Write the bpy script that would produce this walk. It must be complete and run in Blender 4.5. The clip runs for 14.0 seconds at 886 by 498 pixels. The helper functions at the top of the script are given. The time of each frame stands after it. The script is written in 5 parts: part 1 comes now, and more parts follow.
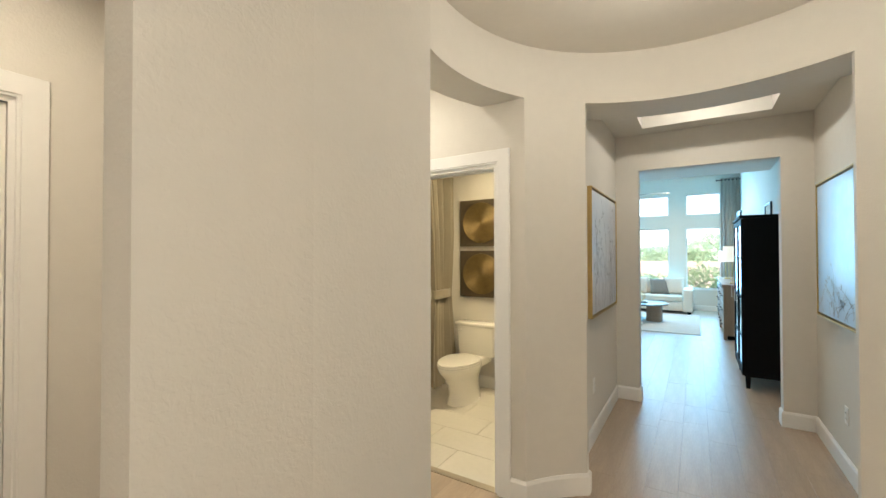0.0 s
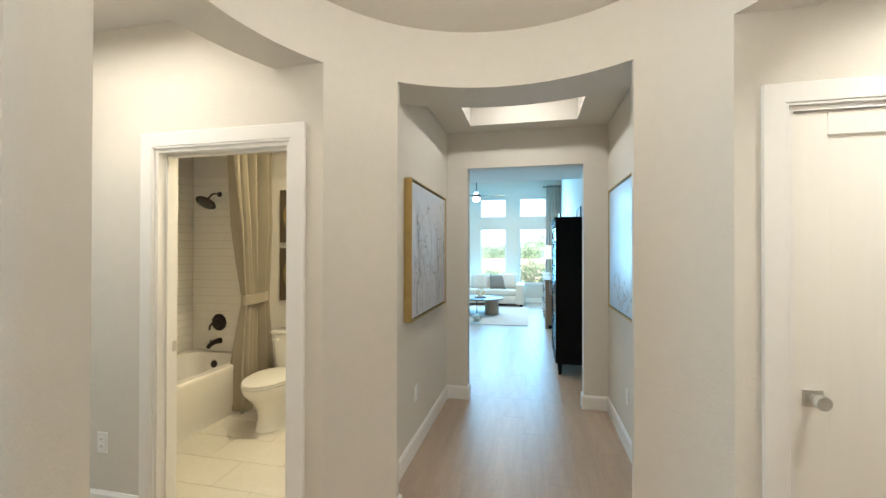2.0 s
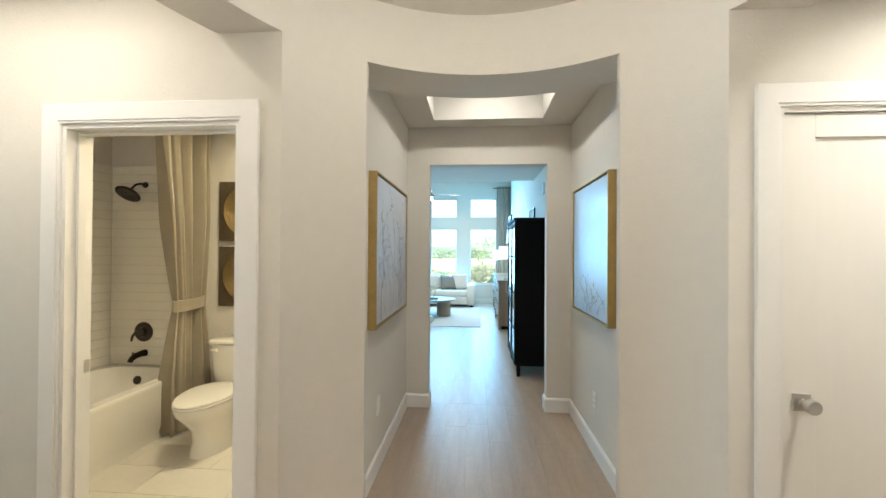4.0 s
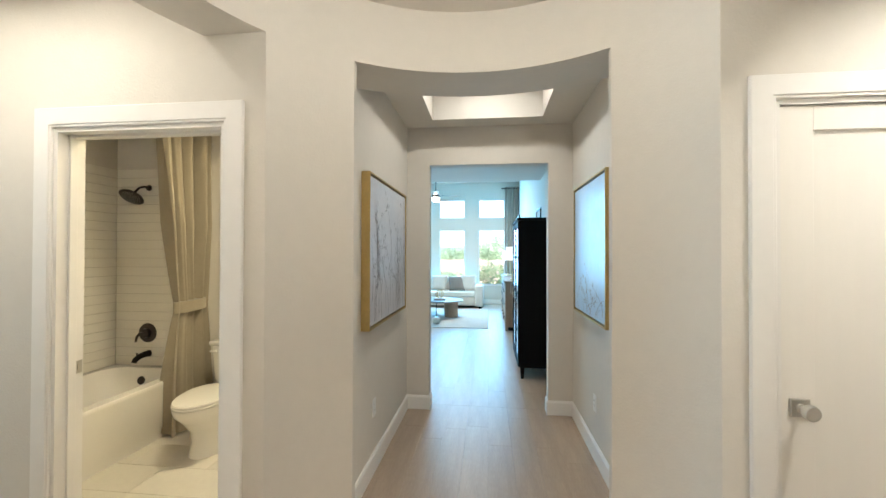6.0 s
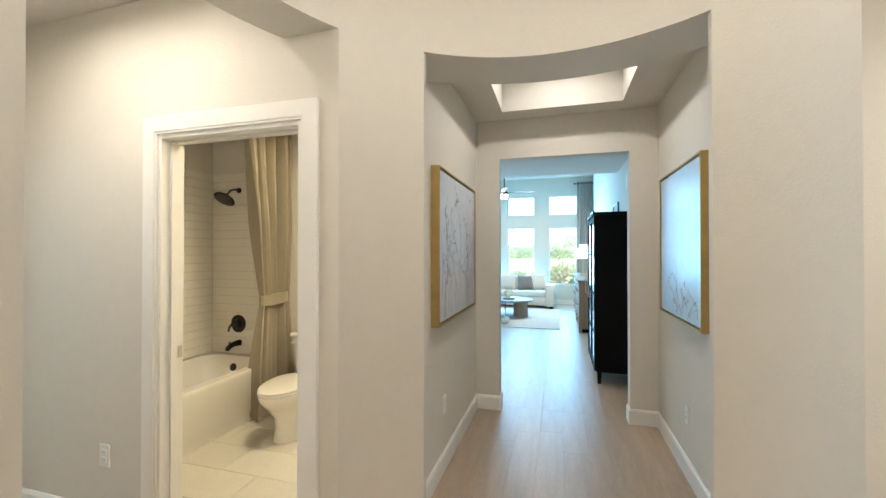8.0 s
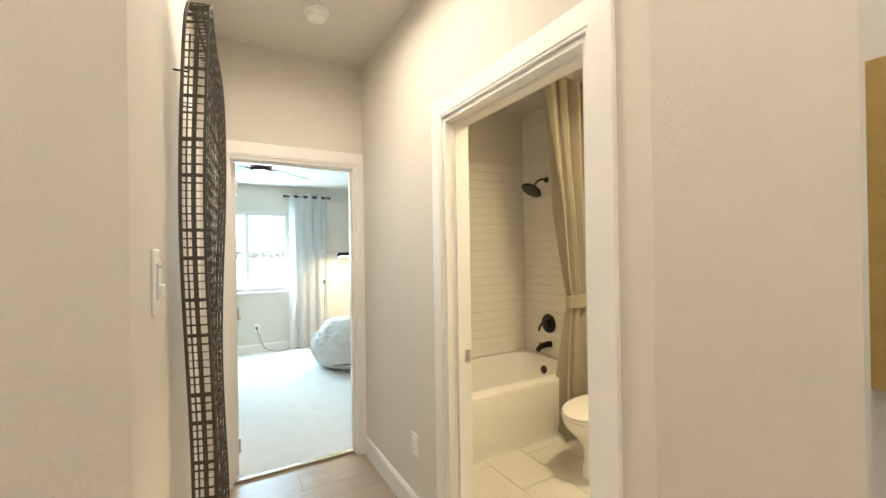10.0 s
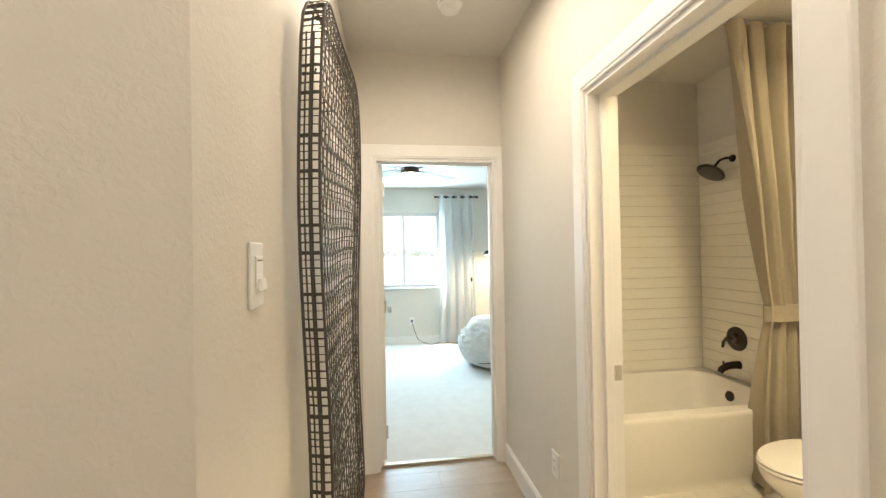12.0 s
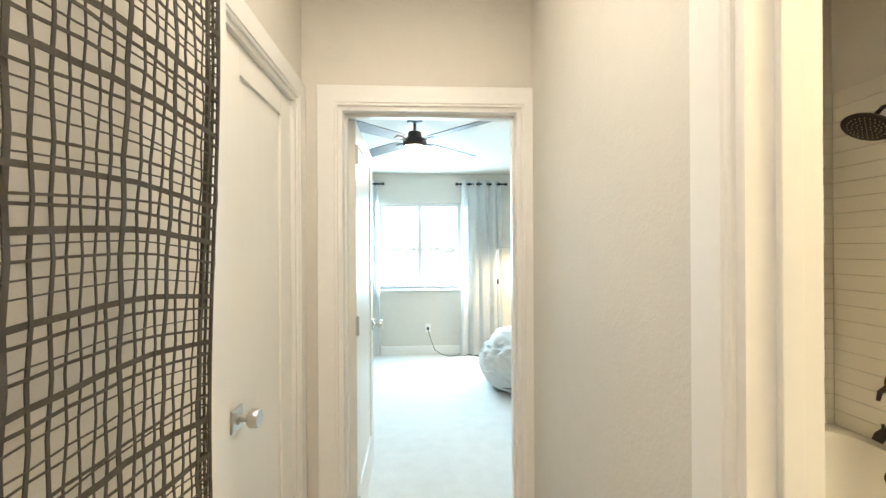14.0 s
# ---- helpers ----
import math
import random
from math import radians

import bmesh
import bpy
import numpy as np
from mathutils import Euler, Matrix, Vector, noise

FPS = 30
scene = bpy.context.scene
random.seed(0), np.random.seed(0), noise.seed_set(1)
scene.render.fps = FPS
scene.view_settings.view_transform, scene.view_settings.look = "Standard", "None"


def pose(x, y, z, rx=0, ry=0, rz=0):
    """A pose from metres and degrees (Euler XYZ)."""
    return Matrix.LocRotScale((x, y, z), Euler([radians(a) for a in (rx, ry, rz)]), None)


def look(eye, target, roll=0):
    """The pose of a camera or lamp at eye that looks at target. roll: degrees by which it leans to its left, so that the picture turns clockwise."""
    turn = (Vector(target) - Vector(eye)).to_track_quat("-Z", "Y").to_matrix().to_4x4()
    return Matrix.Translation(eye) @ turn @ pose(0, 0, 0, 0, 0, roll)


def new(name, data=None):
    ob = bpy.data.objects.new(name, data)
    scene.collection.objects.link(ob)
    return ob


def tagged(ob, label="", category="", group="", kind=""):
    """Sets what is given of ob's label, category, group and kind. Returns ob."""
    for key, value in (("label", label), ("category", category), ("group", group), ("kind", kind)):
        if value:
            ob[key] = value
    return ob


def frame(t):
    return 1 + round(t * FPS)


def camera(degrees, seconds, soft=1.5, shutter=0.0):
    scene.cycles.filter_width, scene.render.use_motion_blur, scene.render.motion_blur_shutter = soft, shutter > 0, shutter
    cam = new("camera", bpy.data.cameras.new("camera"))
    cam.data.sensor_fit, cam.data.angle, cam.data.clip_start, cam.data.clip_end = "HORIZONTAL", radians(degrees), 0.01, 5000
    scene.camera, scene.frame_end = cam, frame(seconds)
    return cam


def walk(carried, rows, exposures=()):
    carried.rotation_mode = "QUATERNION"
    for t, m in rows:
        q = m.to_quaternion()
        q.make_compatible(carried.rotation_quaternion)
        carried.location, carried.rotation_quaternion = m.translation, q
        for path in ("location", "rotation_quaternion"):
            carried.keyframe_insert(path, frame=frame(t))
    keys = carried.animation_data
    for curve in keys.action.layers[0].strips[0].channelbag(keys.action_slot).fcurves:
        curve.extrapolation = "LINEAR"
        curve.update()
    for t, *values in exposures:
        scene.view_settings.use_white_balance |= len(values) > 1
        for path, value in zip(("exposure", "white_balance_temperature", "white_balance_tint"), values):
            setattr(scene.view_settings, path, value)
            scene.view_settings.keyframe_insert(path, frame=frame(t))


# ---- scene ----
cam = camera(95.7, 14.0)
PATH = [
    (0, (-0.075, 0.013, 1.48), (-1.141, 1.704, 1.506), -0.1),
    (0.5, (-0.068, 0.052, 1.501), (-0.941, 1.852, 1.525), -0.0),
    (1, (-0.039, 0.18, 1.496), (-0.715, 2.063, 1.516), -0.1),
    (1.5, (0.036, 0.358, 1.475), (-0.507, 2.283, 1.49), -0.0),
    (2, (0.075, 0.493, 1.483), (-0.36, 2.445, 1.496), 0.1),
    (2.5, (0.033, 0.556, 1.488), (-0.32, 2.524, 1.498), 0.1),
    (3, (-0.081, 0.639, 1.464), (-0.364, 2.619, 1.476), 0.3),
    (3.5, (-0.126, 0.683, 1.478), (-0.334, 2.672, 1.491), 0.4),
    (4, (-0.109, 0.665, 1.485), (-0.275, 2.658, 1.5), 0.4),
    (6.5, (0.01, 0.717, 1.479), (-0.252, 2.699, 1.5), 0.1),
    (7, (-0.017, 0.73, 1.457), (-0.337, 2.704, 1.476), 0.1),
    (7.5, (-0.012, 0.746, 1.471), (-0.433, 2.701, 1.491), 0.1),
    (8, (-0.031, 0.773, 1.455), (-0.585, 2.695, 1.472), 0.0),
    (8.5, (-0.149, 0.891, 1.389), (-1.082, 2.659, 1.406), -0.2),
    (9, (-0.284, 1.108, 1.399), (-1.57, 2.64, 1.414), -0.5),
    (11.3, (-0.361, 1.478, 1.461), (-2.32, 1.881, 1.471), -1.0),
    (11.5, (-0.366, 1.488, 1.449), (-2.336, 1.835, 1.462), -1.0),
    (12, (-0.472, 1.52, 1.422), (-2.453, 1.796, 1.436), -1.0),
    (12.5, (-0.711, 1.548, 1.42), (-2.697, 1.792, 1.43), -0.8),
    (13, (-0.886, 1.599, 1.436), (-2.874, 1.824, 1.445), -0.6),
    (13.5, (-1.091, 1.69, 1.405), (-3.081, 1.881, 1.409), -0.7),
    (14, (-1.341, 1.805, 1.41), (-3.339, 1.91, 1.412), -0.3),
]
walk(cam, [(t, look(eye, target, roll)) for t, eye, target, roll in PATH], [(0, 2.34, 6500, 10), (2.5, 2.42, 6120, 10), (7.5, 2.43, 6150, 11), (8.8, 2.56, 6550, 12), (11.4, 2.58, 6800, 13), (12.6, 2.55, 6750, 13), (13.5, 2.66, 6650, 12), (14, 2.66, 6600, 11)])

# ---- world and light ----
H = 2.74            # ceiling of foyer, halls
DRUM = 2.90         # raised round ceiling over the foyer
DIM = 0.60          # strength of all electric and window lamps
LIVING = 3.55
world = bpy.data.worlds.new("sky")
scene.world = world
world.use_nodes = True
wn = world.node_tree.nodes
sky = wn.new("ShaderNodeTexSky")
sky.sky_type, sky.sun_disc = "NISHITA", False
sky.sun_elevation, sky.sun_rotation = radians(50), radians(200)
world.node_tree.links.new(sky.outputs[0], wn["Background"].inputs[0])
wn["Background"].inputs[1].default_value = 0.15
sun = new("sun", bpy.data.lights.new("sun", "SUN"))
sun.data.energy, sun.data.angle, sun.data.color = 3.0, radians(1), (1, 0.95, 0.88)
sun.matrix_world = look((0, 0, 30), (6, 16, 0))


def area_lamp(name, m, w, h, power, color, spread=180):
    data = bpy.data.lights.new(name, "AREA")
    data.shape, data.size, data.size_y, data.energy, data.color = "RECTANGLE", w, h, power * DIM, color
    data.spread = radians(spread)
    ob = new(name, data)
    ob.matrix_world = m
    return ob


def can_lamp(x, y, z, power, color=(1, 0.83, 0.62), r=0.06, spread=150):
    data = bpy.data.lights.new("downlight", "AREA")
    data.shape, data.size, data.energy, data.color = "DISK", 2 * r, power * DIM, color
    data.spread = radians(spread)
    ob = new("downlight", data)
    ob.matrix_world = look((x, y, z), (x, y + 1e-4, z - 1))
    return ob


WARM = (1.0, 0.935, 0.82)
DAY = (0.19, 0.615, 1.0)
for lx, power in ((-1.72, 2.2), (-2.22, 2.0)):
    can_lamp(lx, 1.76, H - 0.02, power, (1.0, 0.91, 0.765), 0.08, 166)
foyer_lamp = new("foyer_lamp", bpy.data.lights.new("foyer_lamp", "POINT"))
foyer_lamp.data.energy, foyer_lamp.data.color, foyer_lamp.data.shadow_soft_size = 5.9 * DIM, WARM, 0.16
foyer_lamp.location = (-0.05, 1.72, 2.50)
can_lamp(1.55, 1.75, H - 0.02, 4.0, WARM, 0.10, 120)
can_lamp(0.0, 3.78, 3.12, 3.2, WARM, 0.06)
can_lamp(0.2, -0.55, H - 0.02, 6.4, WARM, 0.1)
can_lamp(-1.5, 0.2, H - 0.02, 3.6, (1.0, 0.87, 0.68))
can_lamp(-1.50, 3.25, 2.70, 8.6, (1, 0.85, 0.54), 0.13, 160)
can_lamp(-0.6, 10.4, LIVING - 0.02, 16, (1, 0.84, 0.62))
can_lamp(-1.0, 6.2, H - 0.02, 7, (1, 0.84, 0.62))
# daylight in the window openings
for wx in (0.09, -1.07, -2.23, -3.39):
    area_lamp("window_light", look((wx, 12.46, 1.36), (wx, 0, 1.2)), 0.78, 1.6, 17, DAY)
    area_lamp("window_light", look((wx, 12.46, 2.78), (wx, 0, 1.6)), 0.78, 0.55, 8, DAY)
area_lamp("window_light", look((-6.66, 1.77, 1.45), (0, 1.77, 1.2)), 1.1, 1.15, 25, (0.47, 0.78, 1.0))


# ---- materials ----
def mat(name, color, rough=0.6, metal=0.0, var=0.08, scale=6.0, bump=0.0, bscale=60.0, second=None, coat=0.0, stretch=(1, 1, 1), spec=0.5, per_object=0.0, sheen=0.0):
    m = bpy.data.materials.new(name)
    m.use_nodes = True
    nt = m.node_tree
    n, l = nt.nodes, nt.links
    b = n["Principled BSDF"]
    b.inputs["Roughness"].default_value = rough
    b.inputs["Metallic"].default_value = metal
    b.inputs["Specular IOR Level"].default_value = spec
    if coat:
        b.inputs["Coat Weight"].default_value = coat
        b.inputs["Coat Roughness"].default_value = 0.08 if rough < 0.22 else 0.2
    if sheen:
        b.inputs["Sheen Weight"].default_value = sheen
    tc = n.new("ShaderNodeTexCoord")
    mp = n.new("ShaderNodeMapping")
    mp.inputs["Scale"].default_value = stretch
    l.new(tc.outputs["Object"], mp.inputs["Vector"])
    big, fine = n.new("ShaderNodeTexNoise"), n.new("ShaderNodeTexNoise")
    big.inputs["Scale"].default_value, big.inputs["Detail"].default_value = scale, 3
    fine.inputs["Scale"].default_value, fine.inputs["Detail"].default_value = scale * 9, 4
    l.new(mp.outputs[0], big.inputs["Vector"])
    l.new(mp.outputs[0], fine.inputs["Vector"])
    add = n.new("ShaderNodeMath")
    add.operation = "ADD"
    l.new(big.outputs["Fac"], add.inputs[0])
    l.new(fine.outputs["Fac"], add.inputs[1])
    fac = add.outputs[0]
    if per_object:
        oi = n.new("ShaderNodeObjectInfo")
        ma = n.new("ShaderNodeMath")
        ma.operation, ma.inputs[1].default_value = "MULTIPLY_ADD", per_object
        l.new(oi.outputs["Random"], ma.inputs[0])
        l.new(fac, ma.inputs[2])
        fac = ma.outputs[0]
    mr = n.new("ShaderNodeMapRange")
    mr.inputs["From Min"].default_value, mr.inputs["From Max"].default_value = 0.6, 1.4 + per_object
    l.new(fac, mr.inputs["Value"])
    mix = n.new("ShaderNodeMix")
    mix.data_type = "RGBA"
    lo = second or tuple(c * (1 - var) for c in color)
    hi = color if second else tuple(min(1, c * (1 + var)) for c in color)
    mix.inputs["A"].default_value, mix.inputs["B"].default_value = (*lo, 1), (*hi, 1)
    l.new(mr.outputs[0], mix.inputs["Factor"])
    l.new(mix.outputs["Result"], b.inputs["Base Color"])
    if bump:
        bn = n.new("ShaderNodeTexNoise")
        bn.inputs["Scale"].default_value, bn.inputs["Detail"].default_value = bscale, 3
        l.new(mp.outputs[0], bn.inputs["Vector"])
        bp = n.new("ShaderNodeBump")
        bp.inputs["Strength"].default_value, bp.inputs["Distance"].default_value = bump, 0.004
        l.new(bn.outputs["Fac"], bp.inputs["Height"])
        l.new(bp.outputs[0], b.inputs["Normal"])
    return m


def glow(name, color, strength):
    m = bpy.data.materials.new(name)
    m.use_nodes = True
    b = m.node_tree.nodes["Principled BSDF"]
    b.inputs["Base Color"].default_value = (0.9, 0.88, 0.84, 1)
    b.inputs["Emission Color"].default_value = (*color, 1)
    b.inputs["Emission Strength"].default_value = strength
    return m


def glass(name, tint=(1, 1, 1), rough=0.0):
    m = bpy.data.materials.new(name)
    m.use_nodes = True
    b = m.node_tree.nodes["Principled BSDF"]
    b.inputs["Base Color"].default_value = (*tint, 1)
    b.inputs["Transmission Weight"].default_value = 1
    b.inputs["Roughness"].default_value, b.inputs["IOR"].default_value = rough, 1.45
    return m


WALL = mat("wall_paint", (0.69, 0.652, 0.585), 0.75, var=0.025, scale=2, bump=0.16, bscale=120)
def plaster(m, scale, strength):
    """Flat-topped trowelled splatter over the fine grain."""
    nt = m.node_tree
    n, l = nt.nodes, nt.links
    b = n["Principled BSDF"]
    fine = b.inputs["Normal"].links[0].from_node
    tc = n.new("ShaderNodeTexCoord")
    nz, vr, rp = n.new("ShaderNodeTexNoise"), n.new("ShaderNodeTexNoise"), n.new("ShaderNodeMapRange")
    nz.inputs["Scale"].default_value, nz.inputs["Detail"].default_value, nz.inputs["Distortion"].default_value = scale, 2, 0.6
    rp.inputs["From Min"].default_value, rp.inputs["From Max"].default_value = 0.50, 0.60
    l.new(tc.outputs["Object"], nz.inputs["Vector"])
    l.new(nz.outputs["Fac"], rp.inputs["Value"])
    bp = n.new("ShaderNodeBump")
    bp.inputs["Strength"].default_value, bp.inputs["Distance"].default_value = strength, 0.0022
    l.new(rp.outputs[0], bp.inputs["Height"])
    l.new(fine.outputs[0], bp.inputs["Normal"])
    l.new(bp.outputs[0], b.inputs["Normal"])


plaster(WALL, 70, 0.15)
CEILING = mat("ceiling_paint", (0.68, 0.65, 0.595), 0.85, var=0.02, scale=2, bump=0.2, bscale=90)
TRIM = mat("white_trim_paint", (0.83, 0.81, 0.77), 0.38, var=0.02, scale=3, bump=0.03, bscale=40)
DOORWHITE = mat("door_paint", (0.84, 0.81, 0.75), 0.35, var=0.02, scale=3, bump=0.03, bscale=120, stretch=(1, 1, 0.1))
PLANK = mat("oak_plank", (0.46, 0.355, 0.26), 0.36, var=0.1, scale=2.2, bump=0.05, bscale=60, stretch=(9, 1, 9), second=(0.33, 0.25, 0.18), per_object=0.16)
GAP = mat("dark_joint", (0.27, 0.21, 0.155), 0.9)
CARPET = mat("pale_carpet", (0.74, 0.73, 0.70), 1.0, var=0.07, scale=9, bump=0.8, bscale=260)
TILEFLOOR = mat("floor_tile", (0.66, 0.62, 0.54), 0.35, var=0.06, scale=3, bump=0.03, bscale=30, per_object=0.3)
FLOORGROUT = mat("floor_grout", (0.58, 0.54, 0.465), 0.9, var=0.08, bump=0.2, bscale=200)
GROUT = mat("grout", (0.50, 0.46, 0.39), 0.9, var=0.08, bump=0.2, bscale=200)
TILEWALL = mat("glazed_wall_tile", (0.80, 0.77, 0.69), 0.18, var=0.02, scale=3, bump=0.03, bscale=12, per_object=0.1)
PORCELAIN = mat("porcelain", (0.84, 0.81, 0.74), 0.1, var=0.01, coat=0.5)
ACRYLIC = mat("tub_acrylic", (0.84, 0.81, 0.75), 0.2, var=0.01, coat=0.3)
BRONZE = mat("oil_rubbed_bronze", (0.035, 0.028, 0.024), 0.38, metal=0.6, var=0.2, scale=20)
NICKEL = mat("satin_nickel", (0.62, 0.60, 0.56), 0.28, metal=1.0, var=0.05, scale=30)
LINEN = mat("shower_curtain_cloth", (0.35, 0.305, 0.225), 0.9, var=0.06, scale=5, bump=0.3, bscale=400, sheen=0.2)
BEAD = mat("beaded_band", (0.50, 0.45, 0.36), 0.5, metal=0.3, var=0.3, scale=60, bump=0.9, bscale=140)
GREYCLOTH = mat("drape_cloth", (0.36, 0.31, 0.265), 0.95, var=0.06, scale=6, bump=0.3, bscale=300)
SHEER = mat("white_curtain_cloth", (0.88, 0.88, 0.87), 0.9, var=0.03, scale=6, bump=0.2, bscale=300)
_nt = SHEER.node_tree
_tr, _mx = _nt.nodes.new("ShaderNodeBsdfTranslucent"), _nt.nodes.new("ShaderNodeMixShader")
_tr.inputs["Color"].default_value = (0.86, 0.87, 0.87, 1)
_mx.inputs[0].default_value = 0.62
_nt.links.new(_nt.nodes["Principled BSDF"].outputs[0], _mx.inputs[1])
_nt.links.new(_tr.outputs[0], _mx.inputs[2])
_nt.links.new(_mx.outputs[0], _nt.nodes["Material Output"].inputs["Surface"])
BLACKWOOD = mat("black_painted_wood", (0.004, 0.004, 0.0045), 0.6, var=0.2, scale=5, bump=0.05, bscale=60, stretch=(1, 1, 0.2), spec=0.1)
OAK = mat("weathered_oak", (0.36, 0.27, 0.20), 0.6, var=0.15, scale=3, bump=0.15, bscale=40, stretch=(6, 6, 0.7), second=(0.25, 0.18, 0.13))
TABLETOP = mat("table_stone", (0.30, 0.31, 0.31), 0.3, var=0.12, scale=6, bump=0.05)
SOFA = mat("cream_upholstery", (0.74, 0.70, 0.63), 0.95, var=0.05, scale=8, bump=0.4, bscale=350, sheen=0.3)
PILLOWDARK = mat("taupe_pillow_cloth", (0.20, 0.175, 0.155), 0.95, var=0.15, scale=25, bump=0.4, bscale=300)
PILLOWLIGHT = mat("striped_pillow_cloth", (0.62, 0.55, 0.48), 0.95, var=0.15, scale=20, bump=0.4, bscale=300, stretch=(1, 8, 1))
RUG = mat("woven_rug", (0.60, 0.58, 0.55), 1.0, var=0.08, scale=5, bump=0.6, bscale=180)
GOLD = mat("gold_frame_leaf", (0.55, 0.39, 0.15), 0.4, metal=0.75, var=0.12, scale=12, bump=0.08, bscale=50)
BRASSRELIEF = mat("antique_gold_relief", (0.21, 0.145, 0.055), 0.55, metal=0.6, var=0.25, scale=14, bump=0.3, bscale=80)
BROWNPANEL = mat("dark_bronze_panel", (0.10, 0.075, 0.045), 0.5, metal=0.3, var=0.25, scale=9, bump=0.15, bscale=60)
CANVAS = mat("painted_canvas", (0.72, 0.71, 0.73), 0.36, var=0.06, scale=3, bump=0.04, bscale=300, second=(0.58, 0.58, 0.62), coat=0.1)
# blue of the windows mirrored in the varnish, put into the base colour
CANVASREFLECT = mat("window_reflection_canvas", (0.40, 0.59, 0.79), 0.36, var=0.06, scale=1.6, bump=0.04, bscale=300, second=(0.54, 0.62, 0.73), coat=0.1)
STROKE = mat("grey_brush_paint", (0.42, 0.41, 0.43), 0.5, var=0.3, scale=9, second=(0.20, 0.195, 0.215))
BLACK = mat("black_metal", (0.015, 0.015, 0.016), 0.42, metal=0.3, var=0.15, scale=20)
RATTAN = mat("dark_woven_strip", (0.062, 0.052, 0.036), 0.55, var=0.35, scale=40, bump=0.25, bscale=120)
PLASTIC = mat("white_plastic", (0.84, 0.83, 0.80), 0.35, var=0.01)
FURCLOTH = mat("fluffy_beanbag_fur", (0.60, 0.58, 0.545), 1.0, var=0.1, scale=12, bump=1.0, bscale=120, sheen=0.4)
SCREEN = mat("tv_screen", (0.01, 0.01, 0.012), 0.3, var=0.05)
SHADE = glow("lamp_shade_cloth", (1.0, 0.90, 0.75), 0.14)
LENS = glow("lamp_lens", (1.0, 0.93, 0.80), 4.0)
VINYL = mat("white_vinyl", (0.82, 0.83, 0.84), 0.4, var=0.01)
PANE = glass("window_glass")
GRASS = mat("dry_lawn", (0.30, 0.30, 0.14), 0.95, var=0.2, scale=0.8, bump=0.5, bscale=30, second=(0.42, 0.36, 0.22))
BLOCK = mat("garden_wall_block", (0.38, 0.285, 0.25), 0.9, var=0.12, scale=2, bump=0.5, bscale=40, per_object=0.4)
LEAF = mat("leaf_green", (0.28, 0.36, 0.22), 0.6, var=0.35, scale=2, second=(0.20, 0.27, 0.16))
_nt = LEAF.node_tree
_tr, _mx = _nt.nodes.new("ShaderNodeBsdfTranslucent"), _nt.nodes.new("ShaderNodeMixShader")
_tr.inputs["Color"].default_value = (0.34, 0.46, 0.25, 1)
_mx.inputs[0].default_value = 0.5
_nt.links.new(_nt.nodes["Principled BSDF"].outputs[0], _mx.inputs[1])
_nt.links.new(_tr.outputs[0], _mx.inputs[2])
_nt.links.new(_mx.outputs[0], _nt.nodes["Material Output"].inputs["Surface"])
# lighter than LEAF: haze and softened shade on the trees sit in the colour
TREELEAF = mat("haze_paled_tree_leaf", (0.40, 0.48, 0.36), 0.7, var=0.2, scale=2, second=(0.33, 0.41, 0.31))
_nt = TREELEAF.node_tree
_tr, _mx = _nt.nodes.new("ShaderNodeBsdfTranslucent"), _nt.nodes.new("ShaderNodeMixShader")
_tr.inputs["Color"].default_value = (0.50, 0.60, 0.42, 1)
_mx.inputs[0].default_value = 0.6
_nt.links.new(_nt.nodes["Principled BSDF"].outputs[0], _mx.inputs[1])
_nt.links.new(_tr.outputs[0], _mx.inputs[2])
_nt.links.new(_mx.outputs[0], _nt.nodes["Material Output"].inputs["Surface"])
# greyed, lightened green: the air's haze over far trees is put into the colour
HAZELEAF = mat("hazed_far_foliage", (0.42, 0.47, 0.45), 0.9, var=0.3, scale=0.3, second=(0.34, 0.39, 0.38))
BARK = mat("bark", (0.12, 0.09, 0.07), 0.95, var=0.2, scale=6, bump=0.6)
FAN_DARK = mat("fan_bronze", (0.045, 0.036, 0.032), 0.4, metal=0.5, var=0.15)
FAN_BLADE = mat("grey_fan_blade", (0.13, 0.13, 0.13), 0.5, var=0.12, scale=5, stretch=(1, 6, 1))
CABLE = mat("black_cable", (0.02, 0.02, 0.02), 0.5)
THRESH = mat("metal_threshold", (0.45, 0.38, 0.28), 0.4, metal=0.5, var=0.1)


# ---- building helpers ----
def box(x0, y0, z0, x1, y1, z1, bev=0.0, seg=2):
    bm = bmesh.new()
    bmesh.ops.create_cube(bm, size=1.0)
    for v in bm.verts:
        v.co = Vector(((x0 + x1) / 2 + v.co.x * abs(x1 - x0), (y0 + y1) / 2 + v.co.y * abs(y1 - y0), (z0 + z1) / 2 + v.co.z * abs(z1 - z0)))
    if bev:
        bmesh.ops.bevel(bm, geom=list(bm.edges), offset=bev, segments=seg, profile=0.5, affect="EDGES")
    return bm


def prism(poly, z0, z1):
    bm = bmesh.new()
    lo = [bm.verts.new((p[0], p[1], z0)) for p in poly]
    hi = [bm.verts.new((p[0], p[1], z1)) for p in poly]
    bm.faces.new(lo[::-1])
    bm.faces.new(hi)
    for i in range(len(poly)):
        j = (i + 1) % len(poly)
        bm.faces.new((lo[i], lo[j], hi[j], hi[i]))
    bmesh.ops.recalc_face_normals(bm, faces=bm.faces[:])
    return bm


def join(*bms):
    out = bms[0]
    for b in bms[1:]:
        me = bpy.data.meshes.new("tmp")
        b.to_mesh(me)
        b.free()
        out.from_mesh(me)
        bpy.data.meshes.remove(me)
    return out


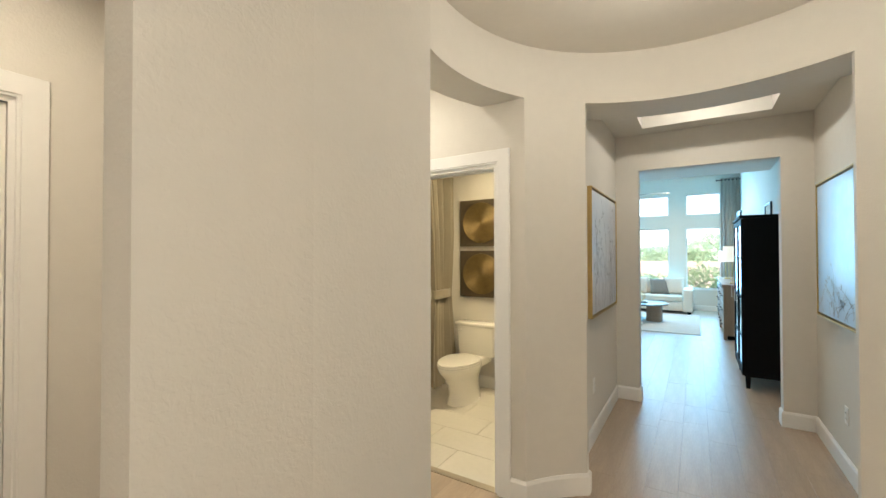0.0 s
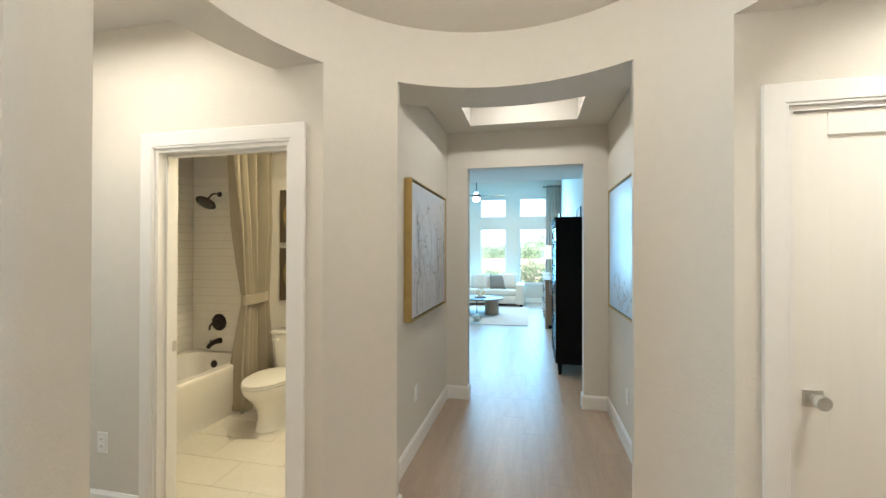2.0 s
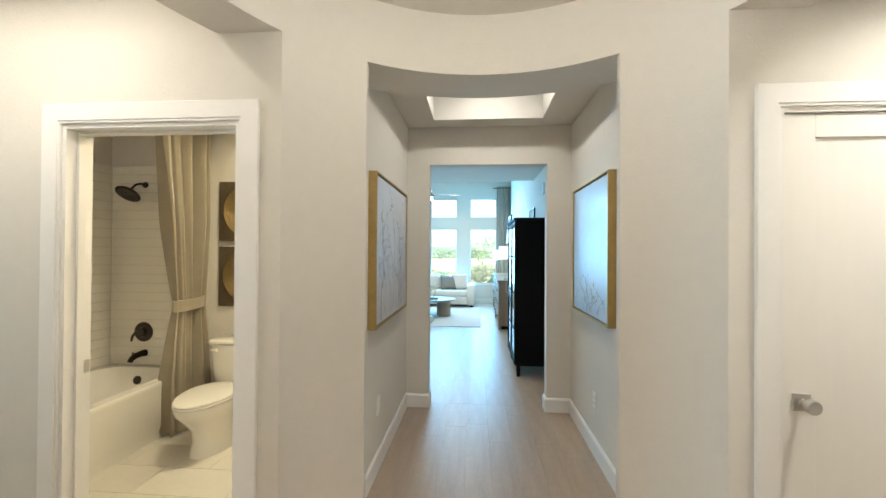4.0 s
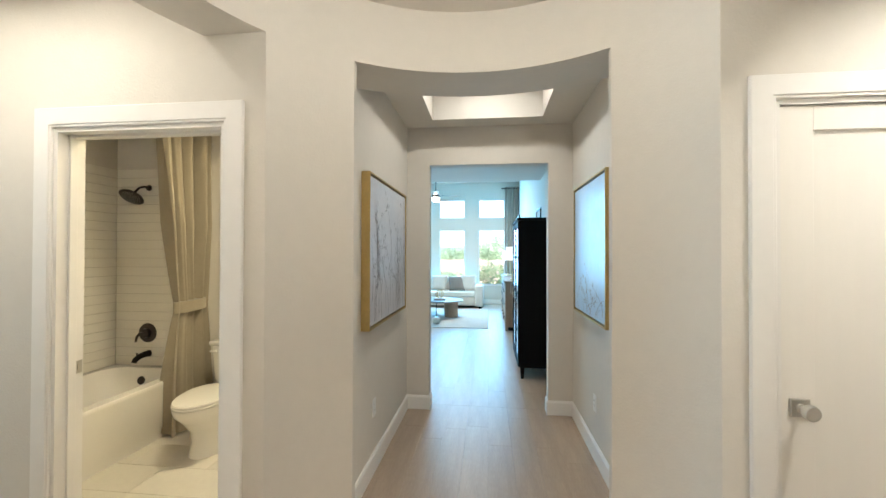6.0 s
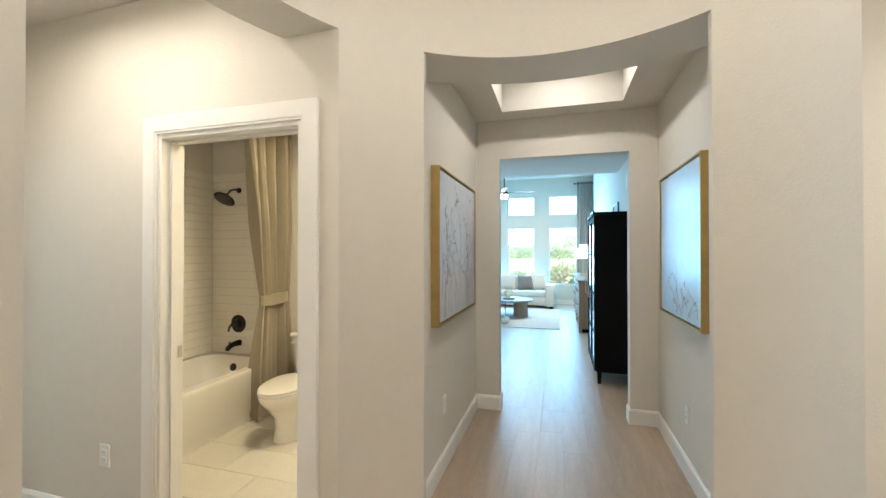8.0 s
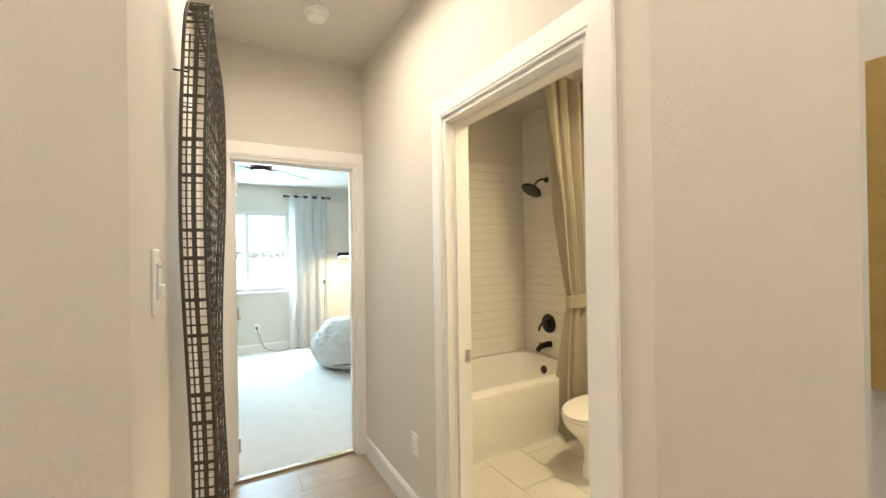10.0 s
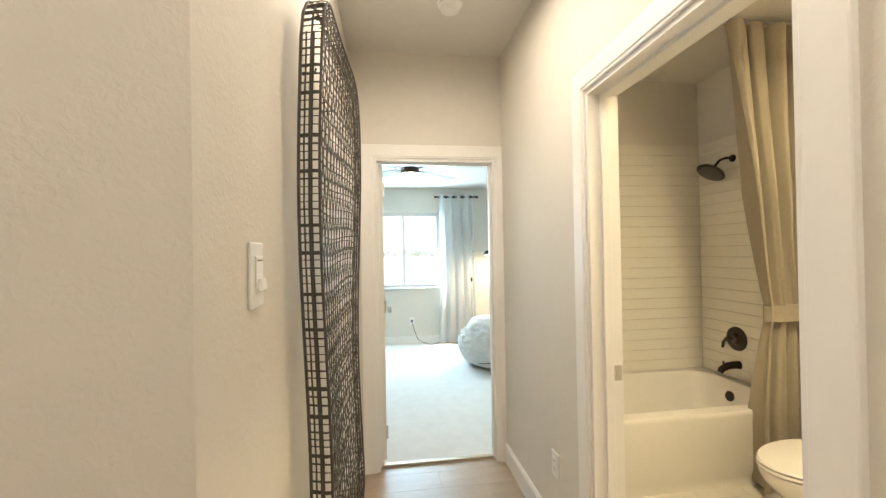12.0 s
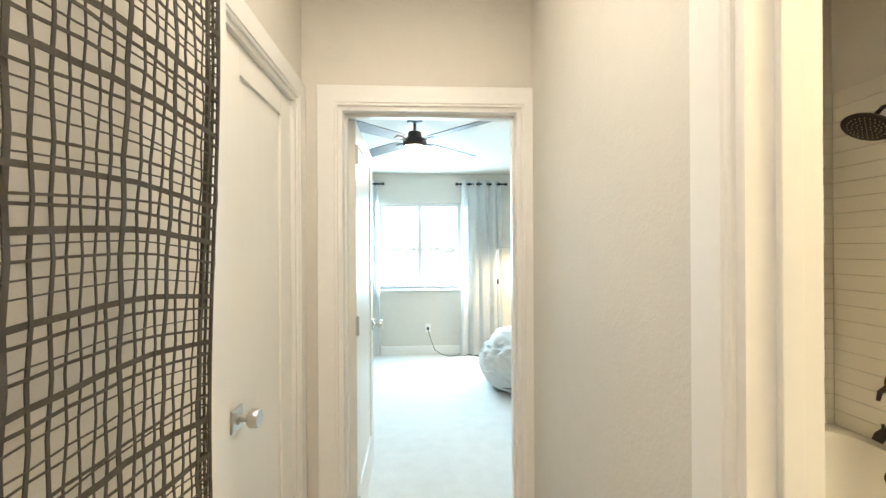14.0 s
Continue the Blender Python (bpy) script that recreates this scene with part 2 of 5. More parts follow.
def moved(bm, m):
    bmesh.ops.transform(bm, matrix=m, verts=bm.verts[:])
    return bm


def tube(pts, r, seg=10, close=False, cap=True):
    """A round bar along pts; r is a radius or one radius a point."""
    bm = bmesh.new()
    pts = [Vector(p) for p in pts]
    n = len(pts)
    rings = []
    side = None
    for i, p in enumerate(pts):
        a, b = pts[(i - 1) % n] if close or i else p, pts[(i + 1) % n] if close or i < n - 1 else p
        d = (b - a).normalized()
        if side is None:
            side = d.cross(Vector((0.3, 0.2, 1)) if abs(d.z) < 0.9 else Vector((1, 0, 0))).normalized()
        side = (side - d * side.dot(d)).normalized()
        up = d.cross(side)
        rr = r[i] if isinstance(r, (list, tuple)) else r
        rings.append([bm.verts.new(p + (side * math.cos(k * math.tau / seg) + up * math.sin(k * math.tau / seg)) * rr) for k in range(seg)])
    for i in range(n if close else n - 1):
        a, b = rings[i], rings[(i + 1) % n]
        for k in range(seg):
            bm.faces.new((a[k], a[(k + 1) % seg], b[(k + 1) % seg], b[k]))
    if cap and not close:
        bm.faces.new(rings[0][::-1])
        bm.faces.new(rings[-1])
    bmesh.ops.recalc_face_normals(bm, faces=bm.faces[:])
    return bm


def lathe(profile, seg=32, at=(0, 0, 0)):
    """A turned body from (radius, height) pairs."""
    bm = bmesh.new()
    rings = []
    for r, z in profile:
        rings.append([bm.verts.new((at[0] + max(r, 1e-4) * math.cos(k * math.tau / seg), at[1] + max(r, 1e-4) * math.sin(k * math.tau / seg), at[2] + z)) for k in range(seg)])
    for a, b in zip(rings, rings[1:]):
        for k in range(seg):
            bm.faces.new((a[k], a[(k + 1) % seg], b[(k + 1) % seg], b[k]))
    bm.faces.new(rings[0][::-1])
    bm.faces.new(rings[-1])
    bmesh.ops.recalc_face_normals(bm, faces=bm.faces[:])
    return bm


def loft(rings):
    """A closed body through rings of equally many points."""
    bm = bmesh.new()
    vs = [[bm.verts.new(p) for p in ring] for ring in rings]
    n = len(vs[0])
    for a, b in zip(vs, vs[1:]):
        for k in range(n):
            bm.faces.new((a[k], a[(k + 1) % n], b[(k + 1) % n], b[k]))
    bm.faces.new(vs[0][::-1])
    bm.faces.new(vs[-1])
    bmesh.ops.recalc_face_normals(bm, faces=bm.faces[:])
    return bm


def sheet(fn, nu, nv, thick=0.0):
    """A sheet fn(u, v), u and v from 0 to 1, given a thickness along its normals."""
    bm = bmesh.new()
    g = [[bm.verts.new(fn(i / nu, j / nv)) for j in range(nv + 1)] for i in range(nu + 1)]
    for i in range(nu):
        for j in range(nv):
            bm.faces.new((g[i][j], g[i + 1][j], g[i + 1][j + 1], g[i][j + 1]))
    if thick:
        bmesh.ops.recalc_face_normals(bm, faces=bm.faces[:])
        bmesh.ops.solidify(bm, geom=bm.faces[:], thickness=thick)
    return bm


def mesh_of(name, bm, material, smooth=False):
    me = bpy.data.meshes.new(name)
    bm.to_mesh(me)
    bm.free()
    me.materials.append(material)
    if smooth:
        for p in me.polygons:
            p.use_smooth = True
        me.set_sharp_from_angle(angle=radians(40))
    return me


def part(name, bm, material, parent=None, label="", smooth=False):
    ob = new(name, mesh_of(name, bm, material, smooth))
    if parent:
        ob.parent = parent
        if parent.type == "EMPTY":
            ob.matrix_parent_inverse = Matrix.Translation(parent.location).inverted()
    return tagged(ob, label)


def thing(name, loc, label, category, group="", kind=""):
    ob = new(name)
    ob.empty_display_size = 0.1
    ob.location = loc
    return tagged(ob, label, category, group, kind)


def built(name, bm, material, label="", category="", smooth=False):
    """A piece of the setting."""
    return tagged(part(name, bm, material, None, "", smooth), label, category or name.split("_")[0], "", "structure")


def single(name, bm, material, label, category, group="", smooth=False):
    return tagged(part(name, bm, material, None, "", smooth), label, category, group)


# ---- the foyer: a round room with four openings ----
CX, CY, R, RO, RW = -0.05, 1.72, 1.06, 1.38, 1.31
SY, SR = 1.81, 1.09             # sweep of the two wall ends toward the entry
HEAD = 2.42
JL, JR = -0.652, 0.555          # jambs of the hall opening
SL, SE = -0.694, 0.59           # jambs of the entry opening
YB, YC = 2.30, 1.283            # north and south faces of the side hall
YK = YB - 0.02                  # closet wall
XBED = -3.12                    # bedroom wall


def arc(r, a0, a1, n=24, cy=CY):
    return [(CX + r * math.cos(radians(a0 + (a1 - a0) * i / n)), cy + r * math.sin(radians(a0 + (a1 - a0) * i / n))) for i in range(n + 1)]


def ang_x(x, r, up=True):
    a = math.degrees(math.acos((x - CX) / r))
    return a if up else -a


def ang_y(y, r, left=True, cy=CY):
    a = math.degrees(math.asin((y - cy) / r))
    return 180 - a if left else a


aA, aB, aC, aD = ang_x(JL, R), ang_y(YB, R), ang_y(YC, SR, True, SY), 360 + ang_x(SL, SR, False)
aA2, aB2, aC2, aD2 = ang_x(JR, R), ang_y(YK, R, False), ang_y(YC, SR, False, SY), ang_x(SE, SR, False)
pB, pB2 = arc(R, aB, aB, 1)[0], arc(R, aB2, aB2, 1)[0]
pC, pC2 = arc(SR, aC, aC, 1, SY)[0], arc(SR, aC2, aC2, 1, SY)[0]
pA, pA2 = arc(R, aA, aA, 1)[0], arc(R, aA2, aA2, 1)[0]
yJ = pA[1] + 0.04               # depth of the hall opening's jambs
built("wall_column_northwest", prism(arc(R, aA, aB) + [(pB[0], 2.95), (-0.775, 2.95), (-0.775, yJ), (JL, yJ)], 0, H), WALL, "curved cream plaster wall between two openings", "wall", True)
built("wall_column_northeast", prism(arc(R, aB2, aA2) + [(JR, yJ), (0.77, yJ), (0.77, 2.95), (pB2[0], 2.95)], 0, H), WALL, "curved cream plaster wall beside the closet", "wall", True)
built("wall_column_southwest", prism(arc(SR, aC, aD, 24, SY) + [(SL, 0.53), (-0.73, 0.25), (-0.83, 0.25), (-0.83, 0.93), (-1.02, 1.10), (pC[0], YC - 0.12)], 0, H), WALL, "cream textured plaster wall end at the entry", "wall", True).data.set_sharp_from_angle(angle=radians(6))
built("wall_column_southeast", prism(arc(SR, aD2, aC2, 24, SY) + [(pC2[0], YC - 0.12), (0.98, 1.10), (0.83, 0.93), (0.83, 0.24), (SE, 0.24)], 0, H), WALL, "cream plaster wall beside the entry", "wall", True)
built("header_north", prism(arc(R, aA, aA2) + arc(RO, ang_x(0.77, RO), ang_x(-0.775, RO)), HEAD, H), WALL, "deep curved plaster header over the hall opening", "header", True)
built("header_west", prism(arc(R, aB, ang_y(YC, R)) + arc(RW, ang_y(YC, RW), ang_y(YB, RW)), HEAD, H), WALL, "deep curved plaster header over the side hall opening", "header", True)
built("header_east", prism(arc(R, ang_y(YC, R, False), aB2) + arc(RW, ang_y(YK, RW, False), ang_y(YC, RW, False)), HEAD, H), WALL, "deep curved plaster header over the closet opening", "header", True)
built("header_south", prism(arc(SR, aD, 360 + aD2, 24, SY) + [(SE, 0.53), (SL, 0.53)], HEAD, H), WALL, "curved plaster header over the entry opening", "header", True)


def wall_x(name, y0, y1, x0, x1, top, holes, material=WALL, label=""):
    """A wall along x with holes (x0, x1, sill, head)."""
    bms, x = [], x0
    for a, b, sill, head in sorted(holes):
        bms.append(box(x, y0, 0, a, y1, top))
        if sill > 0:
            bms.append(box(a, y0, 0, b, y1, sill))
        bms.append(box(a, y0, head, b, y1, top))
        x = b
    bms.append(box(x, y0, 0, x1, y1, top))
    return built(name, join(*bms), material, label or "cream painted plaster wall", "wall")


def wall_y(name, x0, x1, y0, y1, top, holes, material=WALL, label=""):
    ob = wall_x(name, -x1, -x0, y0, y1, top, holes, material, label)
    ob.data.transform(Matrix(((0, -1, 0, 0), (1, 0, 0, 0), (0, 0, 1, 0), (0, 0, 0, 1))))
    return ob


DOORH = 2.04
wall_x("wall_bath", YB, YB + 0.12, -3.24, pB[0], 2.76, [(-1.945, -1.12, 0, DOORH)])
wall_x("wall_closet", YK, YK + 0.12, pB2[0], 2.40, H, [(1.03, 1.79, 0, DOORH)])
wall_x("wall_side_hall", YC - 0.12, YC, -3.24, pC[0], H, [(-3.03, -2.42, 0, DOORH)])
wall_y("wall_bedroom_door", XBED - 0.12, XBED, YC, YB, H, [(1.44, 2.25, 0, DOORH)])
wall_x("wall_alcove_south", YC - 0.12, YC, pC2[0], 2.40, H, [])
wall_y("wall_alcove_end", 2.40, 2.52, YC - 0.12, YB + 0.10, H, [])
wall_y("wall_hall_left", -0.895, -0.775, 2.95, 4.49, H, [])
wall_y("wall_hall_right", 0.77, 0.89, 2.95, 4.49, H, [])
XW, XE, YN = -4.2, 0.88, 12.5
wall_x("wall_hall_end", 4.49, 4.61, XW, XE, H, [(-0.56, 0.55, 0, 2.32)])
# entry and the room beside it
wall_y("wall_left_room", -2.25, -2.13, -1.6, YC - 0.12, H, [(-0.405, 0.405, 0, DOORH)])
wall_x("wall_entry_south", -1.72, -1.6, -2.25, 1.2, H, [])
wall_y("wall_entry_east", 0.71, 0.83, -1.6, 0.24, H, [])
wall_x("wall_closet_back", 3.0, 3.1, 0.89, 2.5, H, [])
q0, q1, q2, q3 = CX - R - 0.02, CX + R + 0.02, CY - R - 0.02, CY + R + 0.02
ceil_bms = [box(-3.24, YC - 0.12, H, q0, YB + 0.02, H + 0.1), box(q1, YC - 0.12, H, 2.52, YB + 0.08, H + 0.1), box(-2.25, -1.72, H, 1.2, q2, H + 0.1),
            box(-2.25, q2, H, q0, YC - 0.12, H + 0.1), box(q1, q2, H, 1.2, YC - 0.12, H + 0.1), box(q0, q3, H, q1, 3.0, H + 0.1)]
for k, corner in enumerate(((q1, q3), (q0, q3), (q0, q2), (q1, q2))):
    side = arc(R, 90 * k, 90 * k + 90, 24)
    ends = ((q1, CY), (CX, q3), (q0, CY), (CX, q2), (q1, CY))
    ceil_bms.append(prism(side + [ends[k + 1], corner, ends[k]], H, H + 0.1))
built("ceiling_foyer", join(*ceil_bms), CEILING, "smooth cream ceiling", "ceiling")
cove = [(R, H - 0.004)] + [(R - 0.36 * (1 - math.cos(radians(a))), H + (DRUM - H) * math.sin(radians(a))) for a in range(0, 91, 6)] + [(0.3, DRUM), (0.0, DRUM)]
drum_bm = lathe(cove, 96, (CX, CY, 0))
drum_bm = join(drum_bm, lathe([(R + 0.02, H + 0.1), (R + 0.02, DRUM + 0.08), (0.0, DRUM + 0.08)], 96, (CX, CY, 0)))
built("ceiling_drum", drum_bm, WALL, "raised round foyer ceiling with a rounded cove", "ceiling", True)
HC = 2.68
TX0, TX1, TY0, TY1 = -0.50, 0.47, 3.26, 4.27
built("ceiling_hall", join(box(-0.895, 3.0, HC, TX0, 4.49, HC + 0.12), box(TX1, 3.0, HC, 0.89, 4.49, HC + 0.12), box(TX0, 3.0, HC, TX1, TY0, HC + 0.12), box(TX0, TY1, HC, TX1, 4.49, HC + 0.12)), CEILING, "cream hall ceiling round a raised tray", "ceiling")
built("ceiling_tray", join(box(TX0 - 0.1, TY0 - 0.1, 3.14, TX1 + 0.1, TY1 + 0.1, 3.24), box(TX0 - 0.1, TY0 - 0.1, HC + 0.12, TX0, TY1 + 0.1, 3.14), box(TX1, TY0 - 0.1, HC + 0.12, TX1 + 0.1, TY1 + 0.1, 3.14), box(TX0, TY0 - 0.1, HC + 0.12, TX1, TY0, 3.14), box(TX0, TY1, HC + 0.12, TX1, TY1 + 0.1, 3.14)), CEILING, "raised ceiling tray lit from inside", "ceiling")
built("floor", box(XW - 0.3, -1.72, -0.12, 2.52, 12.62, -0.012), GAP, "dark underlay beneath oak planks", "floor")

# ---- bathroom shell ----
wall_y("wall_bath_west", -3.54, -3.42, YB + 0.12, 4.05, 2.76, [])
wall_x("wall_bath_north", 4.05, 4.17, -3.54, -0.995, 2.76, [])
wall_y("wall_bath_east", -1.06, -1.03, YB + 0.12, 4.05, 2.76, [])
built("ceiling_bath", box(-3.54, YB + 0.12, 2.76, -0.9, 4.17, 2.86), CEILING, "cream bathroom ceiling", "ceiling")
built("floor_bath", box(-3.42, YB + 0.05, -0.02, -1.06, 4.05, -0.004), FLOORGROUT, "grouted bathroom floor", "floor")

# ---- bedroom shell ----
BX, BH = -6.70, 2.42
wall_y("wall_bedroom_window", BX - 0.15, BX, -1.5, 3.75, BH, [(1.22, 2.33, 0.88, 2.03)])
wall_x("wall_bedroom_north", 3.44, 3.72, BX, -3.54, BH, [])
wall_x("wall_bedroom_south", -1.62, -1.5, BX - 0.15, -3.12, BH, [])
wall_y("wall_bedroom_east", -3.24, -3.13, -1.5, YC - 0.12, BH, [])
wall_y("wall_bedroom_east_bath", -3.56, -3.545, YB + 0.12, 3.6, BH, [])
wall_x("wall_bedroom_return", YB + 0.125, YB + 0.14, -3.545, -3.24, BH, [])
built("ceiling_bedroom", join(box(BX - 0.15, -1.62, BH, -3.242, 2.40, BH + 0.1), box(BX - 0.15, 2.40, BH, -3.545, 3.72, BH + 0.1)), CEILING, "pale bedroom ceiling", "ceiling")
built("floor_bedroom", box(BX, -1.5, -0.02, XBED - 0.06, 3.6, 0.012), CARPET, "pale cream carpet", "floor")

# ---- living room shell ----
LH = 3.55
wins = [(-0.30, 0.48), (-1.46, -0.68), (-2.62, -1.84), (-3.78, -3.0)]
bms, x = [], XW
for a, b in sorted(wins):
    bms += [box(x, YN, 0, a, YN + 0.15, LH), box(a, YN, 0, b, YN + 0.15, 0.55), box(a, YN, 2.17, b, YN + 0.15, 2.50), box(a, YN, 3.06, b, YN + 0.15, LH)]
    x = b
bms.append(box(x, YN, 0, XE + 0.12, YN + 0.15, LH))
built("wall_living_window", join(*bms), WALL, "painted wall with tall window openings", "wall")
wall_y("wall_living_east", XE, XE + 0.12, 4.61, YN, LH, [])
wall_y("wall_living_west", XW - 0.12, XW, 4.49, YN, LH, [])
built("ceiling_living", box(XW, 7.75, LH, XE, YN, LH + 0.1), CEILING, "high white living room ceiling", "ceiling")
built("ceiling_passage", join(box(XW, 4.61, H, XE, 7.75, H + 0.12), box(XW, 7.63, H + 0.12, XE, 7.75, LH + 0.1)), CEILING, "lower ceiling before the living room", "ceiling")


def baseboard(pts, h=0.13, th=0.015, closed=False):
    """A skirting along pts, standing out to the left of the way along them."""
    pts = [Vector((p[0], p[1])) for p in pts]
    off = []
    for i, p in enumerate(pts):
        ns = []
        for a, b in ((i - 1, i), (i, i + 1)):
            if 0 <= a and b < len(pts):
                d = (pts[b] - pts[a]).normalized()
                ns.append(Vector((-d.y, d.x)))
        n = sum(ns, Vector((0, 0))) / len(ns)
        off.append(p + n / n.length_squared * th)
    bm = bmesh.new()
    rows = []
    for p, q in zip(pts, off):
        m = p.lerp(q, 0.45)
        rows.append([bm.verts.new((*v, z)) for v, z in ((p, 0), (q, 0), (q, h - 0.018), (m, h), (p, h))])
    for a, b in zip(rows, rows[1:]):
        for k in range(5):
            bm.faces.new((a[k], a[(k + 1) % 5], b[(k + 1) % 5], b[k]))
    bm.faces.new(rows[0])
    bm.faces.new(rows[-1][::-1])
    bmesh.ops.recalc_face_normals(bm, faces=bm.faces[:])
    return built("baseboard", bm, TRIM, "white painted baseboard", "baseboard")


baseboard([(-0.56, 4.61), (-0.56, 4.49), (-0.775, 4.49), (-0.775, yJ), (JL, yJ)] + arc(R, aA, aB, 12) + [(-1.035, YB)])
baseboard([(-2.033, YB), (XBED, YB), (XBED, 2.335)])
baseboard([(XBED, 1.355), (XBED, YC)])
baseboard([(-2.33, YC), (pC[0], YC)] + arc(SR, aC, aD, 12, SY) + [(SL, 0.53), (-0.73, 0.25), (-0.83, 0.25), (-0.83, YC - 0.12)])
baseboard([(0.945, YK)] + arc(R, aB2, aA2, 12) + [(JR, yJ), (0.77, yJ), (0.77, 4.49), (0.55, 4.49), (0.55, 4.61)])
baseboard([(2.4, YK), (1.875, YK)])
baseboard([(-1.06, YB + 0.12), (-1.06, 4.05), (-2.575, 4.05)])
baseboard([(-3.6, 3.6), (BX, 3.6), (BX, -1.5)])
baseboard([(XE, 4.61), (XE, YN), (XW, YN)])
baseboard([(-2.13, YC - 0.12), (-2.13, 0.51)])


# ---- door frames and doors ----
def door_frame(m, w, th=0.12, h=DOORH, strike=None):
    """Casing and jambs round an opening: x along it, y into the wall."""
    root = new("door_frame")
    root.matrix_world = m
    tagged(root, "white painted door casing with a stepped profile", "door frame", "", "structure")
    prof = [(0.0, 0.0), (0.0, -0.011), (-0.003, -0.014), (-0.011, -0.014), (-0.014, -0.018), (-0.085, -0.018), (-0.088, -0.015), (-0.088, 0.0)]

    def piece(name, bm):
        ob = new(name, mesh_of(name, bm, TRIM))
        ob.parent = root
        return ob
    for side in (0, 1):
        bm = prism([(x, y) for x, y in prof], 0, 1)
        for v in bm.verts:
            v.co.z = 0 if v.co.z < 0.5 else h - v.co.x
            if side:
                v.co.x = w - v.co.x
        bmesh.ops.recalc_face_normals(bm, faces=bm.faces[:])
        piece("side_casing", bm)
    bm = prism(prof, 0, 1)
    for v in bm.verts:
        d = -v.co.x
        v.co.x, v.co.z = (-d if v.co.z < 0.5 else w + d), h + d
    bmesh.ops.recalc_face_normals(bm, faces=bm.faces[:])
    piece("head_casing", bm)
    piece("side_jamb", box(0, -0.003, 0, 0.018, th + 0.003, h))
    piece("side_jamb", box(w - 0.018, -0.003, 0, w, th + 0.003, h))
    piece("head_jamb", box(0.018, -0.003, h - 0.018, w - 0.018, th + 0.003, h))
    piece("door_stop", join(box(0.018, 0.045, 0, 0.030, 0.08, h - 0.018, 0.002), box(w - 0.030, 0.045, 0, w - 0.018, 0.08, h - 0.018, 0.002), box(0.030, 0.045, h - 0.030, w - 0.030, 0.08, h - 0.018)))
    if strike:
        x, y = strike
        sp = new("strike_plate", mesh_of("strike_plate", join(box(x - 0.0015, y - 0.016, 0.91, x + 0.0015, y + 0.016, 0.97, 0.001), box(x - 0.003, y - 0.007, 0.925, x + 0.003, y + 0.007, 0.955)), NICKEL))
        sp.parent = root
        tagged(sp, "small satin nickel strike plate")
    return root


def knob_bms(side=-1):
    """A square rose with a round knob, at the origin, along y."""
    rose = box(-0.033, side * 0.008, -0.033, 0.033, 0, 0.033, 0.003)
    prof = [(0.016, 0), (0.015, 0.006), (0.0105, 0.009), (0.0105, 0.026), (0.019, 0.030), (0.0255, 0.035), (0.027, 0.040), (0.0265, 0.057), (0.024, 0.060), (0.018, 0.0605), (0.0, 0.060)]
    knob = moved(lathe(prof, 24), pose(0, side * 0.008, 0, 90 if side < 0 else -90))
    return rose, knob


def door_leaf(name, m, w, h, label, knob_x, hinge_x, sides=(-1,), hinge_z=(0.2, 1.05, 1.86)):
    root = new(name)
    root.matrix_world = m
    tagged(root, label, "door", "", "structure")
    st, t = 0.115, 0.035

    def piece(nm, bm, material, lab="", smooth=False, parent=root):
        ob = new(nm, mesh_of(nm, bm, material, smooth))
        ob.parent = parent
        return tagged(ob, lab)
    z0 = 0.012
    piece("stile", box(0, 0, z0, st, t, h, 0.002), DOORWHITE)
    piece("stile", box(w - st, 0, z0, w, t, h, 0.002), DOORWHITE)
    piece("rail", box(st, 0, h - 0.09, w - st, t, h, 0.002), DOORWHITE)
    piece("rail", box(st, 0, z0, w - st, t, z0 + 0.22, 0.002), DOORWHITE)
    piece("panel", box(st, 0.010, z0 + 0.22, w - st, t - 0.010, h - 0.09), DOORWHITE)
    for s in sides:
        rose, knob = knob_bms(s)
        off = pose(knob_x, 0 if s < 0 else t, 0.93)
        ro = piece("knob_rose", moved(rose, off), NICKEL, "square satin nickel rose")
        piece("knob", moved(knob, off), NICKEL, "round satin nickel knob", True)
    for z in hinge_z:
        hg = join(tube([(hinge_x, -0.006, z - 0.045), (hinge_x, -0.006, z + 0.045)], 0.006, 10), box(hinge_x - 0.016, -0.001, z - 0.044, hinge_x + 0.016, 0.002, z + 0.044))
        piece("hinge", hg, TRIM if hinge_x > w / 2 else NICKEL)
    return root


bath_w = 0.825
door_frame(pose(-1.945, YB, 0), bath_w, strike=(0.019, 0.10))
door_frame(pose(1.03, YK, 0), 0.76)
door_leaf("door_1", pose(1.05, YB - 0.013, 0), 0.72, DOORH - 0.021, "closed white shaker closet door with nickel knob", 0.062, 0.73)
door_frame(pose(XBED, 1.44, 0, 0, 0, 90), 0.81, strike=(0.791, 0.10))
door_leaf("door_2", pose(XBED - 0.125, 1.462, 0, 0, 0, 181.3) @ pose(0, -0.035, 0), 0.77, DOORH - 0.021, "open white shaker bedroom door with nickel knob", 0.71, 0.004, (-1, 1))
door_frame(pose(-2.42, YC, 0, 0, 0, 180), 0.61)
door_leaf("door_3", pose(-2.44, YC - 0.012, 0, 0, 0, 180), 0.57, DOORH - 0.021, "closed white shaker linen closet door with nickel knob", 0.075, 0.578)
door_frame(pose(-2.13, -0.405, 0, 0, 0, 90), 0.81)
door_leaf("door_4", pose(-2.14, -0.385, 0, 0, 0, 90), 0.77, DOORH - 0.021, "closed white shaker door beside the entry", 0.71, 0.004)
built("threshold_bath", box(-1.945, YB - 0.005, 0, -1.12, YB + 0.05, 0.006, 0.002), THRESH, "thin metal threshold strip", "threshold")
built("threshold_bedroom", box(XBED - 0.08, 1.44, 0, XBED - 0.045, 2.25, 0.016, 0.004), THRESH, "thin carpet edge strip", "threshold")


